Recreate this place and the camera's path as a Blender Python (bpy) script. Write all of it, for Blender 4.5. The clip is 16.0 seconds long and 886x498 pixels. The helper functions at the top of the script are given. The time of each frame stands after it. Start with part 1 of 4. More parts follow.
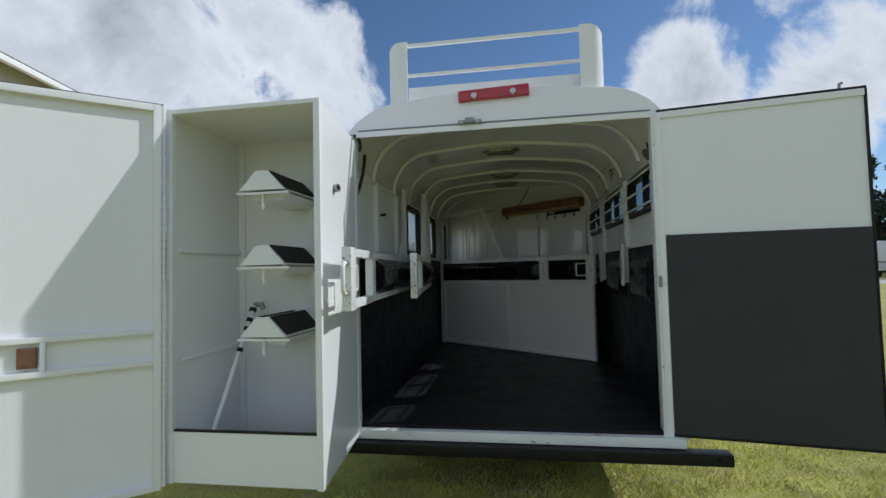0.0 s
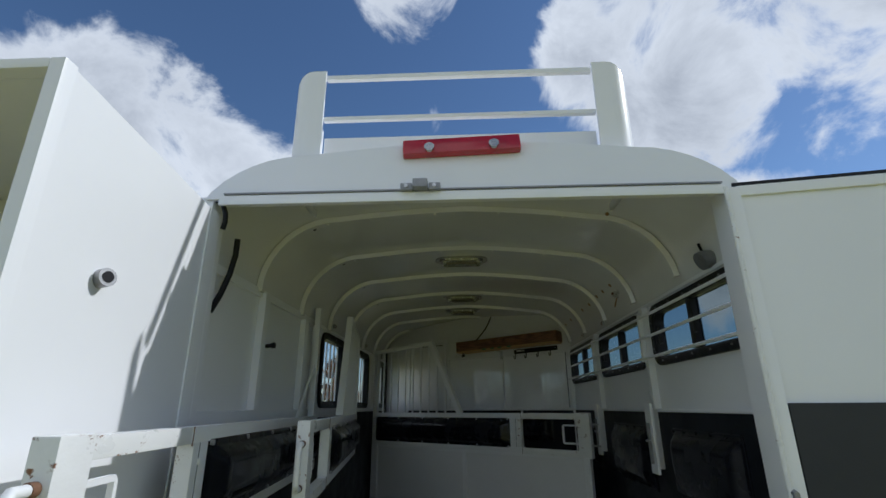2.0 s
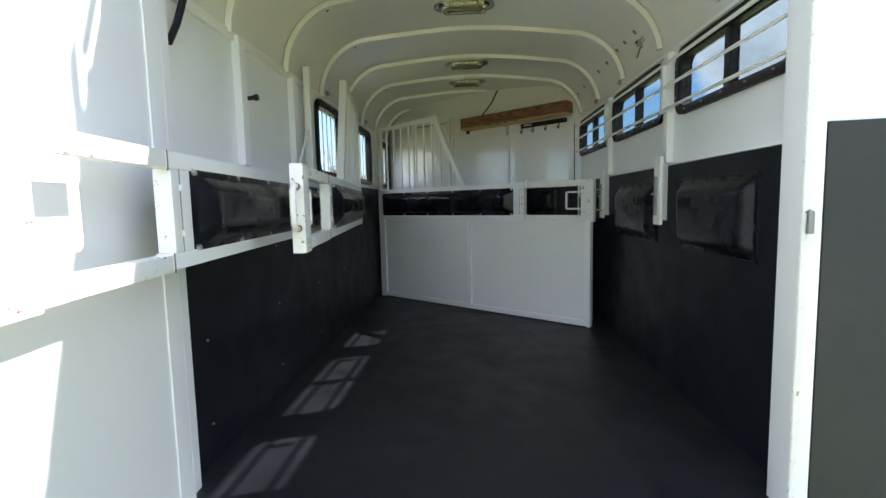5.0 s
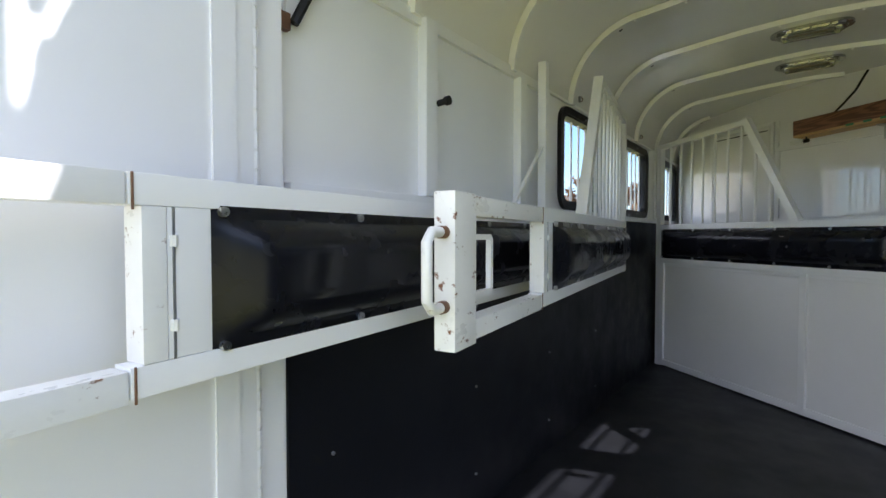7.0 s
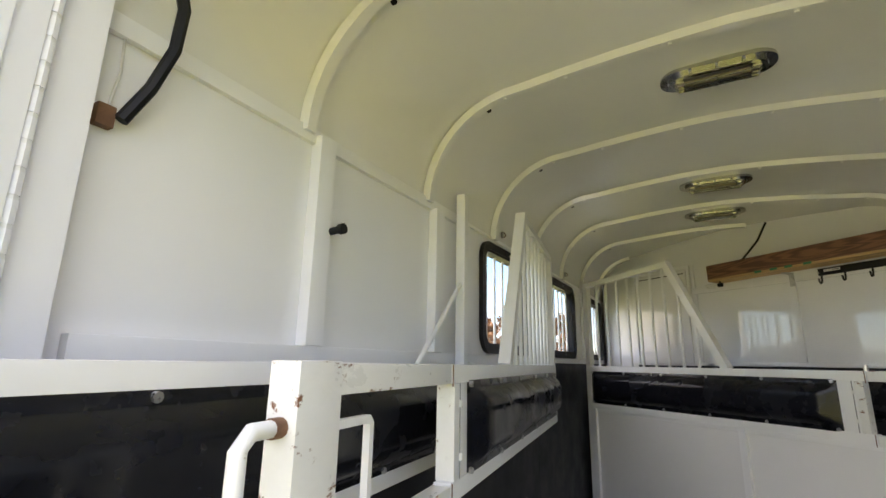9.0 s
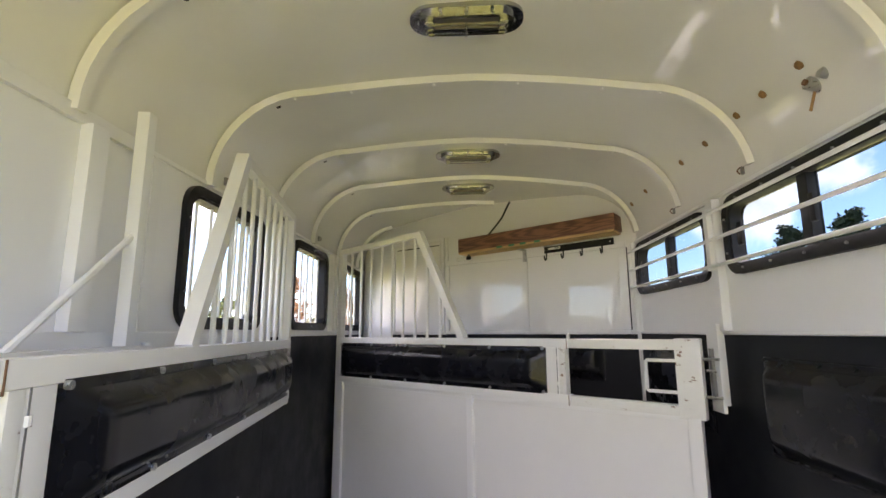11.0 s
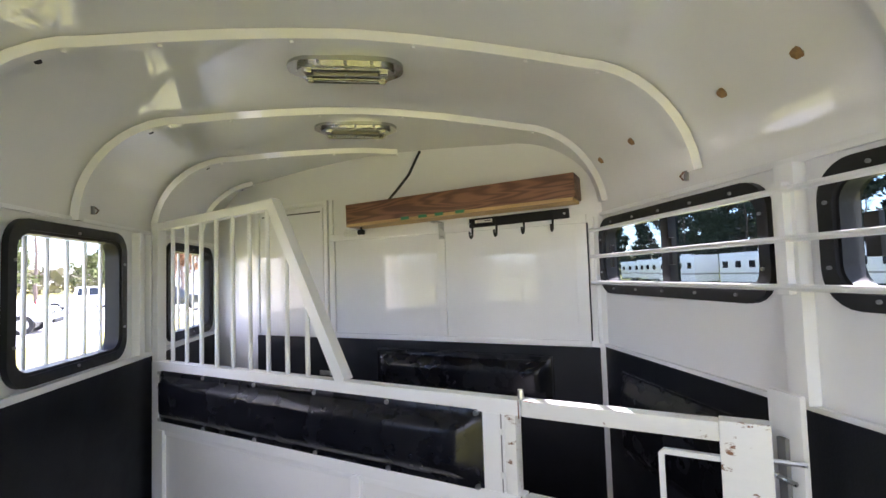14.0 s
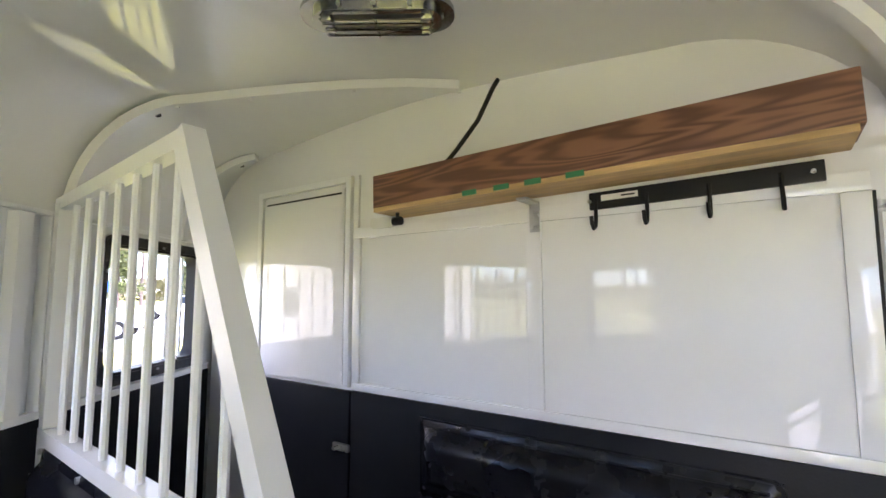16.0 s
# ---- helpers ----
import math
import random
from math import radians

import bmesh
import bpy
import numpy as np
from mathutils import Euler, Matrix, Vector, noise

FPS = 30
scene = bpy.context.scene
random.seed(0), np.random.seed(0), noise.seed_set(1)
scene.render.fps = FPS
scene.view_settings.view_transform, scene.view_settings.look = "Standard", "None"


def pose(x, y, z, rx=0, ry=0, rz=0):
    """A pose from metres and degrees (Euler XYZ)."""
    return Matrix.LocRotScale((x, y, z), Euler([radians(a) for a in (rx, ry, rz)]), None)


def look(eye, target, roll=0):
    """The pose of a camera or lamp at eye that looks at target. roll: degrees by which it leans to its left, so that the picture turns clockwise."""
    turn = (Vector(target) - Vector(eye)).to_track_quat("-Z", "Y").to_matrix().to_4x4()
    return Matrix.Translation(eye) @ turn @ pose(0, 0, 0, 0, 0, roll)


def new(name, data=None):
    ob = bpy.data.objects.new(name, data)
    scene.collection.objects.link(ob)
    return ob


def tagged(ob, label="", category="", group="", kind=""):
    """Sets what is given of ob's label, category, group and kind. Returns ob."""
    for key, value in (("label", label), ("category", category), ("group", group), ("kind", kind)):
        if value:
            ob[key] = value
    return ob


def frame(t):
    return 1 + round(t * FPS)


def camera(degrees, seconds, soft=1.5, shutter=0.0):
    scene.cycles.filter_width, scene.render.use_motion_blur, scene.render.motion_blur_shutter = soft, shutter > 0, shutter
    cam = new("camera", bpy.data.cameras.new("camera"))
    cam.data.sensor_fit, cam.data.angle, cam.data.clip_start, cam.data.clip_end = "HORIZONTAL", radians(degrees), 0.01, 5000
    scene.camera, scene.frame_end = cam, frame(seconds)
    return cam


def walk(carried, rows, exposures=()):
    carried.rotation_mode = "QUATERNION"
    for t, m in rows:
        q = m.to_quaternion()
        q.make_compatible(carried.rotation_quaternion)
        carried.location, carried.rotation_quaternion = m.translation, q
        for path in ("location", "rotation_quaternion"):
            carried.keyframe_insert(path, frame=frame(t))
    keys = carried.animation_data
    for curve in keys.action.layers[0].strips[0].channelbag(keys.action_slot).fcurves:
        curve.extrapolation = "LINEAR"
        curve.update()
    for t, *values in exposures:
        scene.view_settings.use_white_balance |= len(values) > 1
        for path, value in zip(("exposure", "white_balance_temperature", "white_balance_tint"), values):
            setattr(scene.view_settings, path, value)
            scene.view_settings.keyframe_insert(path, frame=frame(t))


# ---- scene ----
cam = camera(85.8, 16.0)
PATH = [
    (0, (-0.04, -0.112, 1.473), (-0.354, 1.861, 1.562), -1.4),
    (0.5, (-0.048, 0.284, 1.464), (-0.245, 2.267, 1.631), -1.3),
    (1, (-0.079, 0.71, 1.532), (-0.198, 2.68, 1.855), -1.1),
    (1.5, (-0.112, 1.058, 1.592), (-0.202, 2.993, 2.089), -0.8),
    (2, (-0.175, 1.308, 1.644), (-0.257, 3.204, 2.275), -0.3),
    (2.5, (-0.15, 1.375, 1.706), (-0.236, 3.263, 2.36), 0.2),
    (3, (-0.154, 1.399, 1.694), (-0.24, 3.321, 2.239), 0.1),
    (3.5, (-0.143, 1.396, 1.575), (-0.225, 3.37, 1.887), -0.3),
    (4, (-0.154, 1.389, 1.494), (-0.211, 3.387, 1.553), -0.9),
    (4.2, (-0.167, 1.385, 1.464), (-0.215, 3.384, 1.427), -1.1),
    (6.3, (-0.144, 2.118, 1.446), (-0.935, 3.94, 1.213), -1.6),
    (6.5, (-0.205, 2.236, 1.496), (-1.166, 3.982, 1.325), -1.1),
    (7, (-0.216, 2.416, 1.513), (-1.413, 4.018, 1.455), -0.0),
    (7.5, (-0.205, 2.583, 1.512), (-1.476, 4.127, 1.566), 0.7),
    (8, (-0.248, 2.682, 1.564), (-1.466, 4.255, 1.771), 0.9),
    (8.5, (-0.28, 2.69, 1.589), (-1.377, 4.323, 1.949), 0.9),
    (9, (-0.297, 2.716, 1.601), (-1.24, 4.418, 2.065), 1.0),
    (9.5, (-0.254, 2.802, 1.627), (-1.025, 4.572, 2.148), 0.8),
    (10, (-0.188, 2.896, 1.629), (-0.737, 4.745, 2.159), 0.5),
    (10.2, (-0.171, 2.923, 1.629), (-0.624, 4.801, 2.145), 0.5),
    (12.3, (-0.224, 3.454, 1.705), (-0.045, 5.445, 1.76), -1.1),
    (12.5, (-0.21, 3.495, 1.787), (-0.025, 5.486, 1.849), -1.1),
    (13, (-0.18, 3.626, 1.943), (0.069, 5.609, 2.001), -1.0),
    (13.5, (-0.159, 3.879, 1.945), (0.122, 5.858, 2.028), -1.5),
    (14, (-0.096, 4.16, 1.952), (0.17, 6.14, 2.058), -1.8),
    (14.5, (-0.007, 4.495, 1.948), (0.134, 6.484, 2.094), -1.0),
    (15, (-0.029, 4.785, 1.956), (0.099, 6.774, 2.114), -1.6),
    (15.5, (-0.023, 5.032, 1.952), (0.031, 7.023, 2.133), -0.9),
    (16, (-0.011, 5.22, 1.957), (-0.052, 7.211, 2.145), -0.1),
]
walk(cam, [(t, look(eye, target, roll)) for t, eye, target, roll in PATH],
     exposures=[(0, -0.4, 5850, 9), (1, -0.4, 5750, 8), (2, -0.45, 5700, 9), (2.5, -0.62, 5650, 9), (3, -0.6, 5700, 9), (3.5, -0.25, 5750, 9), (4.2, 0.9, 5750, 9), (6.3, 1.65, 6050, 18), (7, 1.45, 5900, 17), (7.5, 1.6, 5900, 14), (8, 1.75, 6550, 19), (9.5, 1.9, 6650, 21), (10.2, 2.08, 6650, 24), (12.3, 2.45, 6150, 28), (13.5, 2.55, 5950, 28), (16, 2.95, 5900, 29)])

# ---- world, sun ----
SUN_FROM = Vector((1.62, 0.5, 1.35)).normalized()
world = bpy.data.worlds.new("world")
scene.world = world
world.use_nodes = True
wn, wl = world.node_tree.nodes, world.node_tree.links
wn.clear()
w_out = wn.new("ShaderNodeOutputWorld")
w_mix = wn.new("ShaderNodeMixShader")
sky_bg = wn.new("ShaderNodeBackground")
cloud_bg = wn.new("ShaderNodeBackground")
sky = wn.new("ShaderNodeTexSky")
sky.sky_type, sky.sun_disc = "NISHITA", False
sky.sun_elevation = math.asin(SUN_FROM.z)
sky.sun_rotation = math.atan2(SUN_FROM.x, SUN_FROM.y)
sky.air_density, sky.dust_density, sky.ozone_density = 1.0, 0.2, 4.0
sky_bg.inputs["Strength"].default_value = 0.12
wl.new(sky.outputs[0], sky_bg.inputs["Color"])
w_co = wn.new("ShaderNodeTexCoord")


def wmath(op, a, b, clamp=False):
    n = wn.new("ShaderNodeMath")
    n.operation, n.use_clamp = op, clamp
    for i, v in enumerate((a, b)):
        if isinstance(v, (int, float)):
            n.inputs[i].default_value = v
        else:
            wl.new(v, n.inputs[i])
    return n.outputs[0]


# cumulus banks: azimuth from ahead, elevation, radius in degrees
BANKS = [(-41, 25, 9), (-31, 23, 9), (-23, 22, 7), (-56, 18, 12), (-7, 51, 7), (30, 35, 11), (45, 37, 12), (17, 39, 5),
         (19, 18, 6), (31, 16, 7), (64, 34, 12), (-90, 30, 22), (120, 35, 22), (180, 30, 25), (-140, 40, 20), (15, 70, 14)]
cover = None
for az, el, rad in BANKS:
    a, e = radians(az), radians(el)
    dot = wn.new("ShaderNodeVectorMath")
    dot.operation = "DOT_PRODUCT"
    wl.new(w_co.outputs["Generated"], dot.inputs[0])
    dot.inputs[1].default_value = (math.sin(a) * math.cos(e), math.cos(a) * math.cos(e), math.sin(e))
    mr = wn.new("ShaderNodeMapRange")
    mr.inputs["From Min"].default_value = math.cos(radians(rad * 1.45))
    mr.inputs["From Max"].default_value = 1.0
    wl.new(dot.outputs["Value"], mr.inputs["Value"])
    cover = mr.outputs[0] if cover is None else wmath("MAXIMUM", cover, mr.outputs[0])


def wnoise(scale, detail, rough, dist=0.0):
    n = wn.new("ShaderNodeTexNoise")
    n.inputs["Scale"].default_value, n.inputs["Detail"].default_value = scale, detail
    n.inputs["Roughness"].default_value, n.inputs["Distortion"].default_value = rough, dist
    wl.new(w_co.outputs["Generated"], n.inputs["Vector"])
    return n.outputs["Fac"]


billow = wmath("SUBTRACT", wnoise(5.5, 9, 0.6, 0.4), 0.5)
density = wmath("ADD", wmath("MULTIPLY", cover, 0.8), wmath("MULTIPLY", billow, 2.1))
edge = wn.new("ShaderNodeMapRange")
edge.interpolation_type = "SMOOTHSTEP"
edge.inputs["From Min"].default_value, edge.inputs["From Max"].default_value = 0.27, 0.62
wl.new(density, edge.inputs["Value"])
ramp = wn.new("ShaderNodeValToRGB")
ramp.color_ramp.elements[0].position, ramp.color_ramp.elements[0].color = 0.42, (1.0, 1.0, 1.0, 1)
ramp.color_ramp.elements[1].position, ramp.color_ramp.elements[1].color = 0.95, (0.4, 0.42, 0.46, 1)
wl.new(wmath("ADD", wmath("MULTIPLY", density, 0.55), wmath("MULTIPLY", wnoise(4.0, 5, 0.55), 0.45)), ramp.inputs[0])
wl.new(ramp.outputs[0], cloud_bg.inputs["Color"])
cloud_bg.inputs["Strength"].default_value = 1.1
wl.new(edge.outputs[0], w_mix.inputs[0])
wl.new(sky_bg.outputs[0], w_mix.inputs[1])
wl.new(cloud_bg.outputs[0], w_mix.inputs[2])
wl.new(w_mix.outputs[0], w_out.inputs["Surface"])

sun = new("sun", bpy.data.lights.new("sun", "SUN"))
sun.data.energy, sun.data.angle, sun.data.color = 3.6, radians(0.6), (1.0, 0.95, 0.88)
sun.matrix_world = look(SUN_FROM * 30, (0, 0, 0))


# ---- materials ----
def material(name, colour, rough=0.5, metal=0.0, vary=0.12, scale=6.0, bump=0.1, bump_scale=60.0, wear=None, wear_amount=0.0,
             wear_scale=9.0, coat=0.0, spec=0.5, rand=0.0, stretch=(1, 1, 1), rough_vary=0.1, bump_dist=0.002):
    m = bpy.data.materials.new(name)
    m.use_nodes = True
    nodes, links = m.node_tree.nodes, m.node_tree.links
    b = nodes["Principled BSDF"]
    co = nodes.new("ShaderNodeTexCoord")
    mp = nodes.new("ShaderNodeMapping")
    mp.inputs["Scale"].default_value = stretch
    links.new(co.outputs["Object"], mp.inputs["Vector"])

    def nz(s, detail=4.0, roughness=0.6):
        n = nodes.new("ShaderNodeTexNoise")
        n.inputs["Scale"].default_value, n.inputs["Detail"].default_value = s, detail
        n.inputs["Roughness"].default_value = roughness
        links.new(mp.outputs[0], n.inputs["Vector"])
        return n.outputs["Fac"]

    def mr(sock, a, c, lo, hi):
        n = nodes.new("ShaderNodeMapRange")
        n.inputs["From Min"].default_value, n.inputs["From Max"].default_value = a, c
        n.inputs["To Min"].default_value, n.inputs["To Max"].default_value = lo, hi
        links.new(sock, n.inputs["Value"])
        return n.outputs[0]

    def mixed(fac, a, c, mode="MIX"):
        n = nodes.new("ShaderNodeMix")
        n.data_type, n.blend_type = "RGBA", mode
        for i, v in ((0, fac), (6, a), (7, c)):
            if isinstance(v, (float, int)):
                n.inputs[i].default_value = v
            elif isinstance(v, tuple):
                n.inputs[i].default_value = (*v, 1)
            else:
                links.new(v, n.inputs[i])
        return n.outputs[2]

    dark = tuple(c * (1 - vary) for c in colour)
    light = tuple(min(1, c * (1 + vary)) for c in colour)
    big = nz(scale, 5)
    fine = nz(scale * 9, 3)
    col = mixed(mr(big, 0.3, 0.7, 0, 1), dark, light)
    col = mixed(mr(fine, 0.3, 0.7, 0, 0.35), col, dark)
    if rand:
        info = nodes.new("ShaderNodeObjectInfo")
        col = mixed(mr(info.outputs["Random"], 0, 1, 0, rand), col, tuple(c * 0.45 for c in colour))
    if wear:
        col = mixed(mr(nz(wear_scale, 8, 0.7), 0.78 - wear_amount, 0.82 - wear_amount, 0, 1), col, wear)
    links.new(col, b.inputs["Base Color"])
    links.new(mr(nz(scale * 2, 4), 0.3, 0.7, max(0.02, rough - rough_vary), min(1, rough + rough_vary)), b.inputs["Roughness"])
    b.inputs["Metallic"].default_value = metal
    b.inputs["Specular IOR Level"].default_value = spec
    b.inputs["Coat Weight"].default_value = coat
    b.inputs["Coat Roughness"].default_value = 0.1
    if bump:
        bp = nodes.new("ShaderNodeBump")
        bp.inputs["Strength"].default_value, bp.inputs["Distance"].default_value = bump, bump_dist
        links.new(nz(bump_scale, 3), bp.inputs["Height"])
        links.new(bp.outputs[0], b.inputs["Normal"])
    return m


WHITE = material("white_enamel", (0.88, 0.88, 0.88), 0.3, vary=0.012, scale=2, bump=0.08, bump_scale=5, bump_dist=0.003, rough_vary=0.015)
GLOSS = material("white_gloss_sheet", (0.89, 0.885, 0.88), 0.035, vary=0.03, scale=1.5, bump=0.1, bump_scale=2.5, bump_dist=0.004, rough_vary=0.015, spec=0.75)
CEIL = material("ceiling_enamel", (0.88, 0.875, 0.86), 0.055, vary=0.03, scale=1.5, bump=0.25, bump_scale=2, bump_dist=0.01, rough_vary=0.03, spec=0.75)
CHIPPED = material("chipped_white_paint", (0.84, 0.84, 0.82), 0.35, vary=0.05, scale=5, wear=(0.2, 0.085, 0.035), wear_amount=0.165, wear_scale=14, stretch=(1, 2, 2),
                   bump=0.2, bump_scale=40)
RUBBER = material("black_rubber", (0.010, 0.011, 0.015), 0.45, spec=0.2, vary=0.2, scale=3, bump=0.25, bump_scale=160, rough_vary=0.1)
FLOOR = material("black_rubber_floor", (0.014, 0.0148, 0.018), 0.5, spec=0.45, vary=0.3, scale=2.5, bump=0.4, bump_scale=130, wear=(0.018, 0.018, 0.018),
                 wear_amount=0.1, wear_scale=4)
DOORMAT = material("charcoal_rubber_sheet", (0.03, 0.032, 0.035), 0.62, vary=0.15, scale=3, bump=0.3, bump_scale=200)
VINYL = material("black_vinyl", (0.008, 0.0085, 0.012), 0.25, spec=0.3, vary=0.2, scale=4, bump=0.15, bump_scale=7, bump_dist=0.006)
BLACK = material("black_plastic", (0.009, 0.009, 0.01), 0.45, spec=0.3, vary=0.2, scale=20, bump=0.1, bump_scale=120)
STEEL = material("zinc_steel", (0.55, 0.55, 0.54), 0.32, metal=1.0, vary=0.1, scale=30, bump=0.1, bump_scale=100)
CHROME = material("chrome", (0.42, 0.42, 0.41), 0.16, metal=1.0, vary=0.05, scale=30, bump=0.0)
GREYM = material("grey_cast_metal", (0.3, 0.3, 0.3), 0.45, metal=0.6, vary=0.15, scale=30, bump=0.2, bump_scale=90)
RUST = material("rusty_steel", (0.2, 0.105, 0.06), 0.7, metal=0.3, vary=0.35, scale=25, bump=0.4, bump_scale=90)
REDP = material("red_lens", (0.42, 0.008, 0.016), 0.18, vary=0.15, scale=14, bump=0.3, bump_scale=70, coat=0.6)
CARPET = material("black_carpet", (0.014, 0.014, 0.015), 0.95, vary=0.3, scale=40, bump=0.8, bump_scale=300)
GREEN_TAPE = material("green_tape", (0.03, 0.22, 0.09), 0.5, vary=0.1, scale=30, bump=0.1)
LABEL = material("paper_label", (0.75, 0.74, 0.7), 0.6, vary=0.05, scale=30, bump=0.0)
AMBER = material("amber_bulb", (0.3, 0.27, 0.2), 0.2, vary=0.1, scale=30, bump=0.0)
STAIN = material("rust_spot", (0.33, 0.19, 0.08), 0.8, vary=0.35, scale=60, bump=0.4, bump_scale=120)
ROOF = material("house_shingles", (0.2, 0.17, 0.15), 0.85, vary=0.3, scale=4, bump=0.6, bump_scale=20)
SIDING = material("house_siding", (0.6, 0.57, 0.52), 0.7, vary=0.08, scale=3, bump=0.2, bump_scale=10)
CONCRETE = material("pale_concrete", (0.55, 0.53, 0.5), 0.85, vary=0.15, scale=0.6, bump=0.4, bump_scale=30)
CARWHITE = material("white_car_paint", (0.75, 0.76, 0.78), 0.2, vary=0.02, scale=3, bump=0.0, coat=0.8)
CARDARK = material("dark_car_paint", (0.025, 0.027, 0.035), 0.2, vary=0.1, scale=3, bump=0.0, coat=0.8)
TYRE = material("tyre_rubber", (0.02, 0.02, 0.02), 0.85, vary=0.2, scale=20, bump=0.3)
DARKGLASS = material("tinted_glass", (0.02, 0.025, 0.03), 0.06, vary=0.1, scale=2, bump=0.0)
BLUESIGN = material("blue_sign", (0.03, 0.12, 0.5), 0.4, vary=0.05, scale=3, bump=0.0)
BARK = material("bark", (0.13, 0.1, 0.08), 0.9, vary=0.35, scale=8, bump=0.9, bump_scale=30, bump_dist=0.02)
PINE = material("pine_needles", (0.05, 0.075, 0.045), 0.75, vary=0.45, scale=0.7, bump=0.0, rand=0.5)
LEAF = material("autumn_green_leaves", (0.11, 0.13, 0.035), 0.7, vary=0.4, scale=0.8, bump=0.0, rand=0.4)
RUSSET = material("russet_leaves", (0.26, 0.13, 0.05), 0.7, vary=0.4, scale=0.8, bump=0.0, rand=0.3)
GRASS = material("grass_ground", (0.40, 0.38, 0.10), 0.9, vary=0.4, scale=1.8, bump=0.6, bump_scale=120, bump_dist=0.01, wear=(0.36, 0.28, 0.13),
                 wear_amount=0.2, wear_scale=1.6)
BLADE = material("grass_blades", (0.52, 0.56, 0.11), 0.6, vary=0.5, scale=2.5, bump=0.0, wear=(0.5, 0.44, 0.2), wear_amount=0.25, wear_scale=3)


def glass(name, tint, rough=0.0):
    m = bpy.data.materials.new(name)
    m.use_nodes = True
    b = m.node_tree.nodes["Principled BSDF"]
    b.inputs["Base Color"].default_value = (*tint, 1)
    b.inputs["Transmission Weight"].default_value, b.inputs["Roughness"].default_value, b.inputs["IOR"].default_value = 1.0, rough, 1.03
    return m


PANE = glass("window_glass", (0.93, 0.95, 0.96))
TINTED = glass("smoked_glass", (0.23, 0.275, 0.285))
LENS = glass("clear_lens", (0.95, 0.95, 0.9), 0.03)


def wood_material():
    m = material("varnished_lumber", (0.28, 0.14, 0.075), 0.45, vary=0.25, scale=5, bump=0.2, bump_scale=60, stretch=(1, 6, 6))
    nodes, links = m.node_tree.nodes, m.node_tree.links
    b = nodes["Principled BSDF"]
    co = nodes.new("ShaderNodeTexCoord")
    mp = nodes.new("ShaderNodeMapping")
    mp.inputs["Scale"].default_value = (1.3, 9, 14)
    links.new(co.outputs["Object"], mp.inputs["Vector"])
    n = nodes.new("ShaderNodeTexNoise")
    n.inputs["Scale"].default_value, n.inputs["Detail"].default_value = 1.1, 1.5
    links.new(mp.outputs[0], n.inputs["Vector"])
    w = nodes.new("ShaderNodeMath")
    w.operation = "MULTIPLY"
    w.inputs[1].default_value = 90.0
    links.new(n.outputs["Fac"], w.inputs[0])
    s = nodes.new("ShaderNodeMath")
    s.operation = "SINE"
    links.new(w.outputs[0], s.inputs[0])
    r = nodes.new("ShaderNodeValToRGB")
    r.color_ramp.elements[0].position, r.color_ramp.elements[0].color = 0.1, (0.27, 0.125, 0.065, 1)
    r.color_ramp.elements[1].position, r.color_ramp.elements[1].color = 0.95, (0.13, 0.055, 0.03, 1)
    mr = nodes.new("ShaderNodeMapRange")
    mr.inputs["From Min"].default_value = -1.0
    links.new(s.outputs[0], mr.inputs["Value"])
    links.new(mr.outputs[0], r.inputs[0])
    links.new(r.outputs[0], b.inputs["Base Color"])
    return m


WOOD = wood_material()
RAWWOOD = material("raw_pine_edge", (0.62, 0.4, 0.17), 0.6, vary=0.3, scale=4, bump=0.2, bump_scale=60, stretch=(1, 9, 9))


# ---- building helpers ----
def mesh_of(bm, name, mat, smooth=False):
    bmesh.ops.recalc_face_normals(bm, faces=bm.faces)
    me = bpy.data.meshes.new(name)
    bm.to_mesh(me)
    bm.free()
    me.materials.append(mat)
    if smooth:
        me.polygons.foreach_set("use_smooth", [True] * len(me.polygons))
        me.set_sharp_from_angle(angle=radians(40))
    return me


def part(name, bm, mat, parent, label="", smooth=True):
    """One mesh object under a thing or a part; with no parent, a thing by itself."""
    ob = new(name, mesh_of(bm, name, mat, smooth))
    ob.parent = parent
    if label:
        tagged(ob, label)
    return ob


def thing(name, label, category, m=None, group="", kind=""):
    ob = new(name)
    ob.empty_display_size = 0.1
    if m is not None:
        ob.matrix_world = m
    return tagged(ob, label, category, group, kind)


def bx(bm, x0, x1, y0, y1, z0, z1, bev=0.0):
    v = [bm.verts.new((x, y, z)) for z in (z0, z1) for y in (y0, y1) for x in (x0, x1)]
    fs = [bm.faces.new([v[i] for i in q]) for q in ((0, 2, 3, 1), (4, 5, 7, 6), (0, 1, 5, 4), (2, 6, 7, 3), (0, 4, 6, 2), (1, 3, 7, 5))]
    if bev:
        es = list({e for f in fs for e in f.edges})
        bmesh.ops.bevel(bm, geom=es, offset=bev, segments=2, affect="EDGES", profile=0.7)
    return bm


def box(x0, x1, y0, y1, z0, z1, bev=0.0):
    return bx(bmesh.new(), x0, x1, y0, y1, z0, z1, bev)


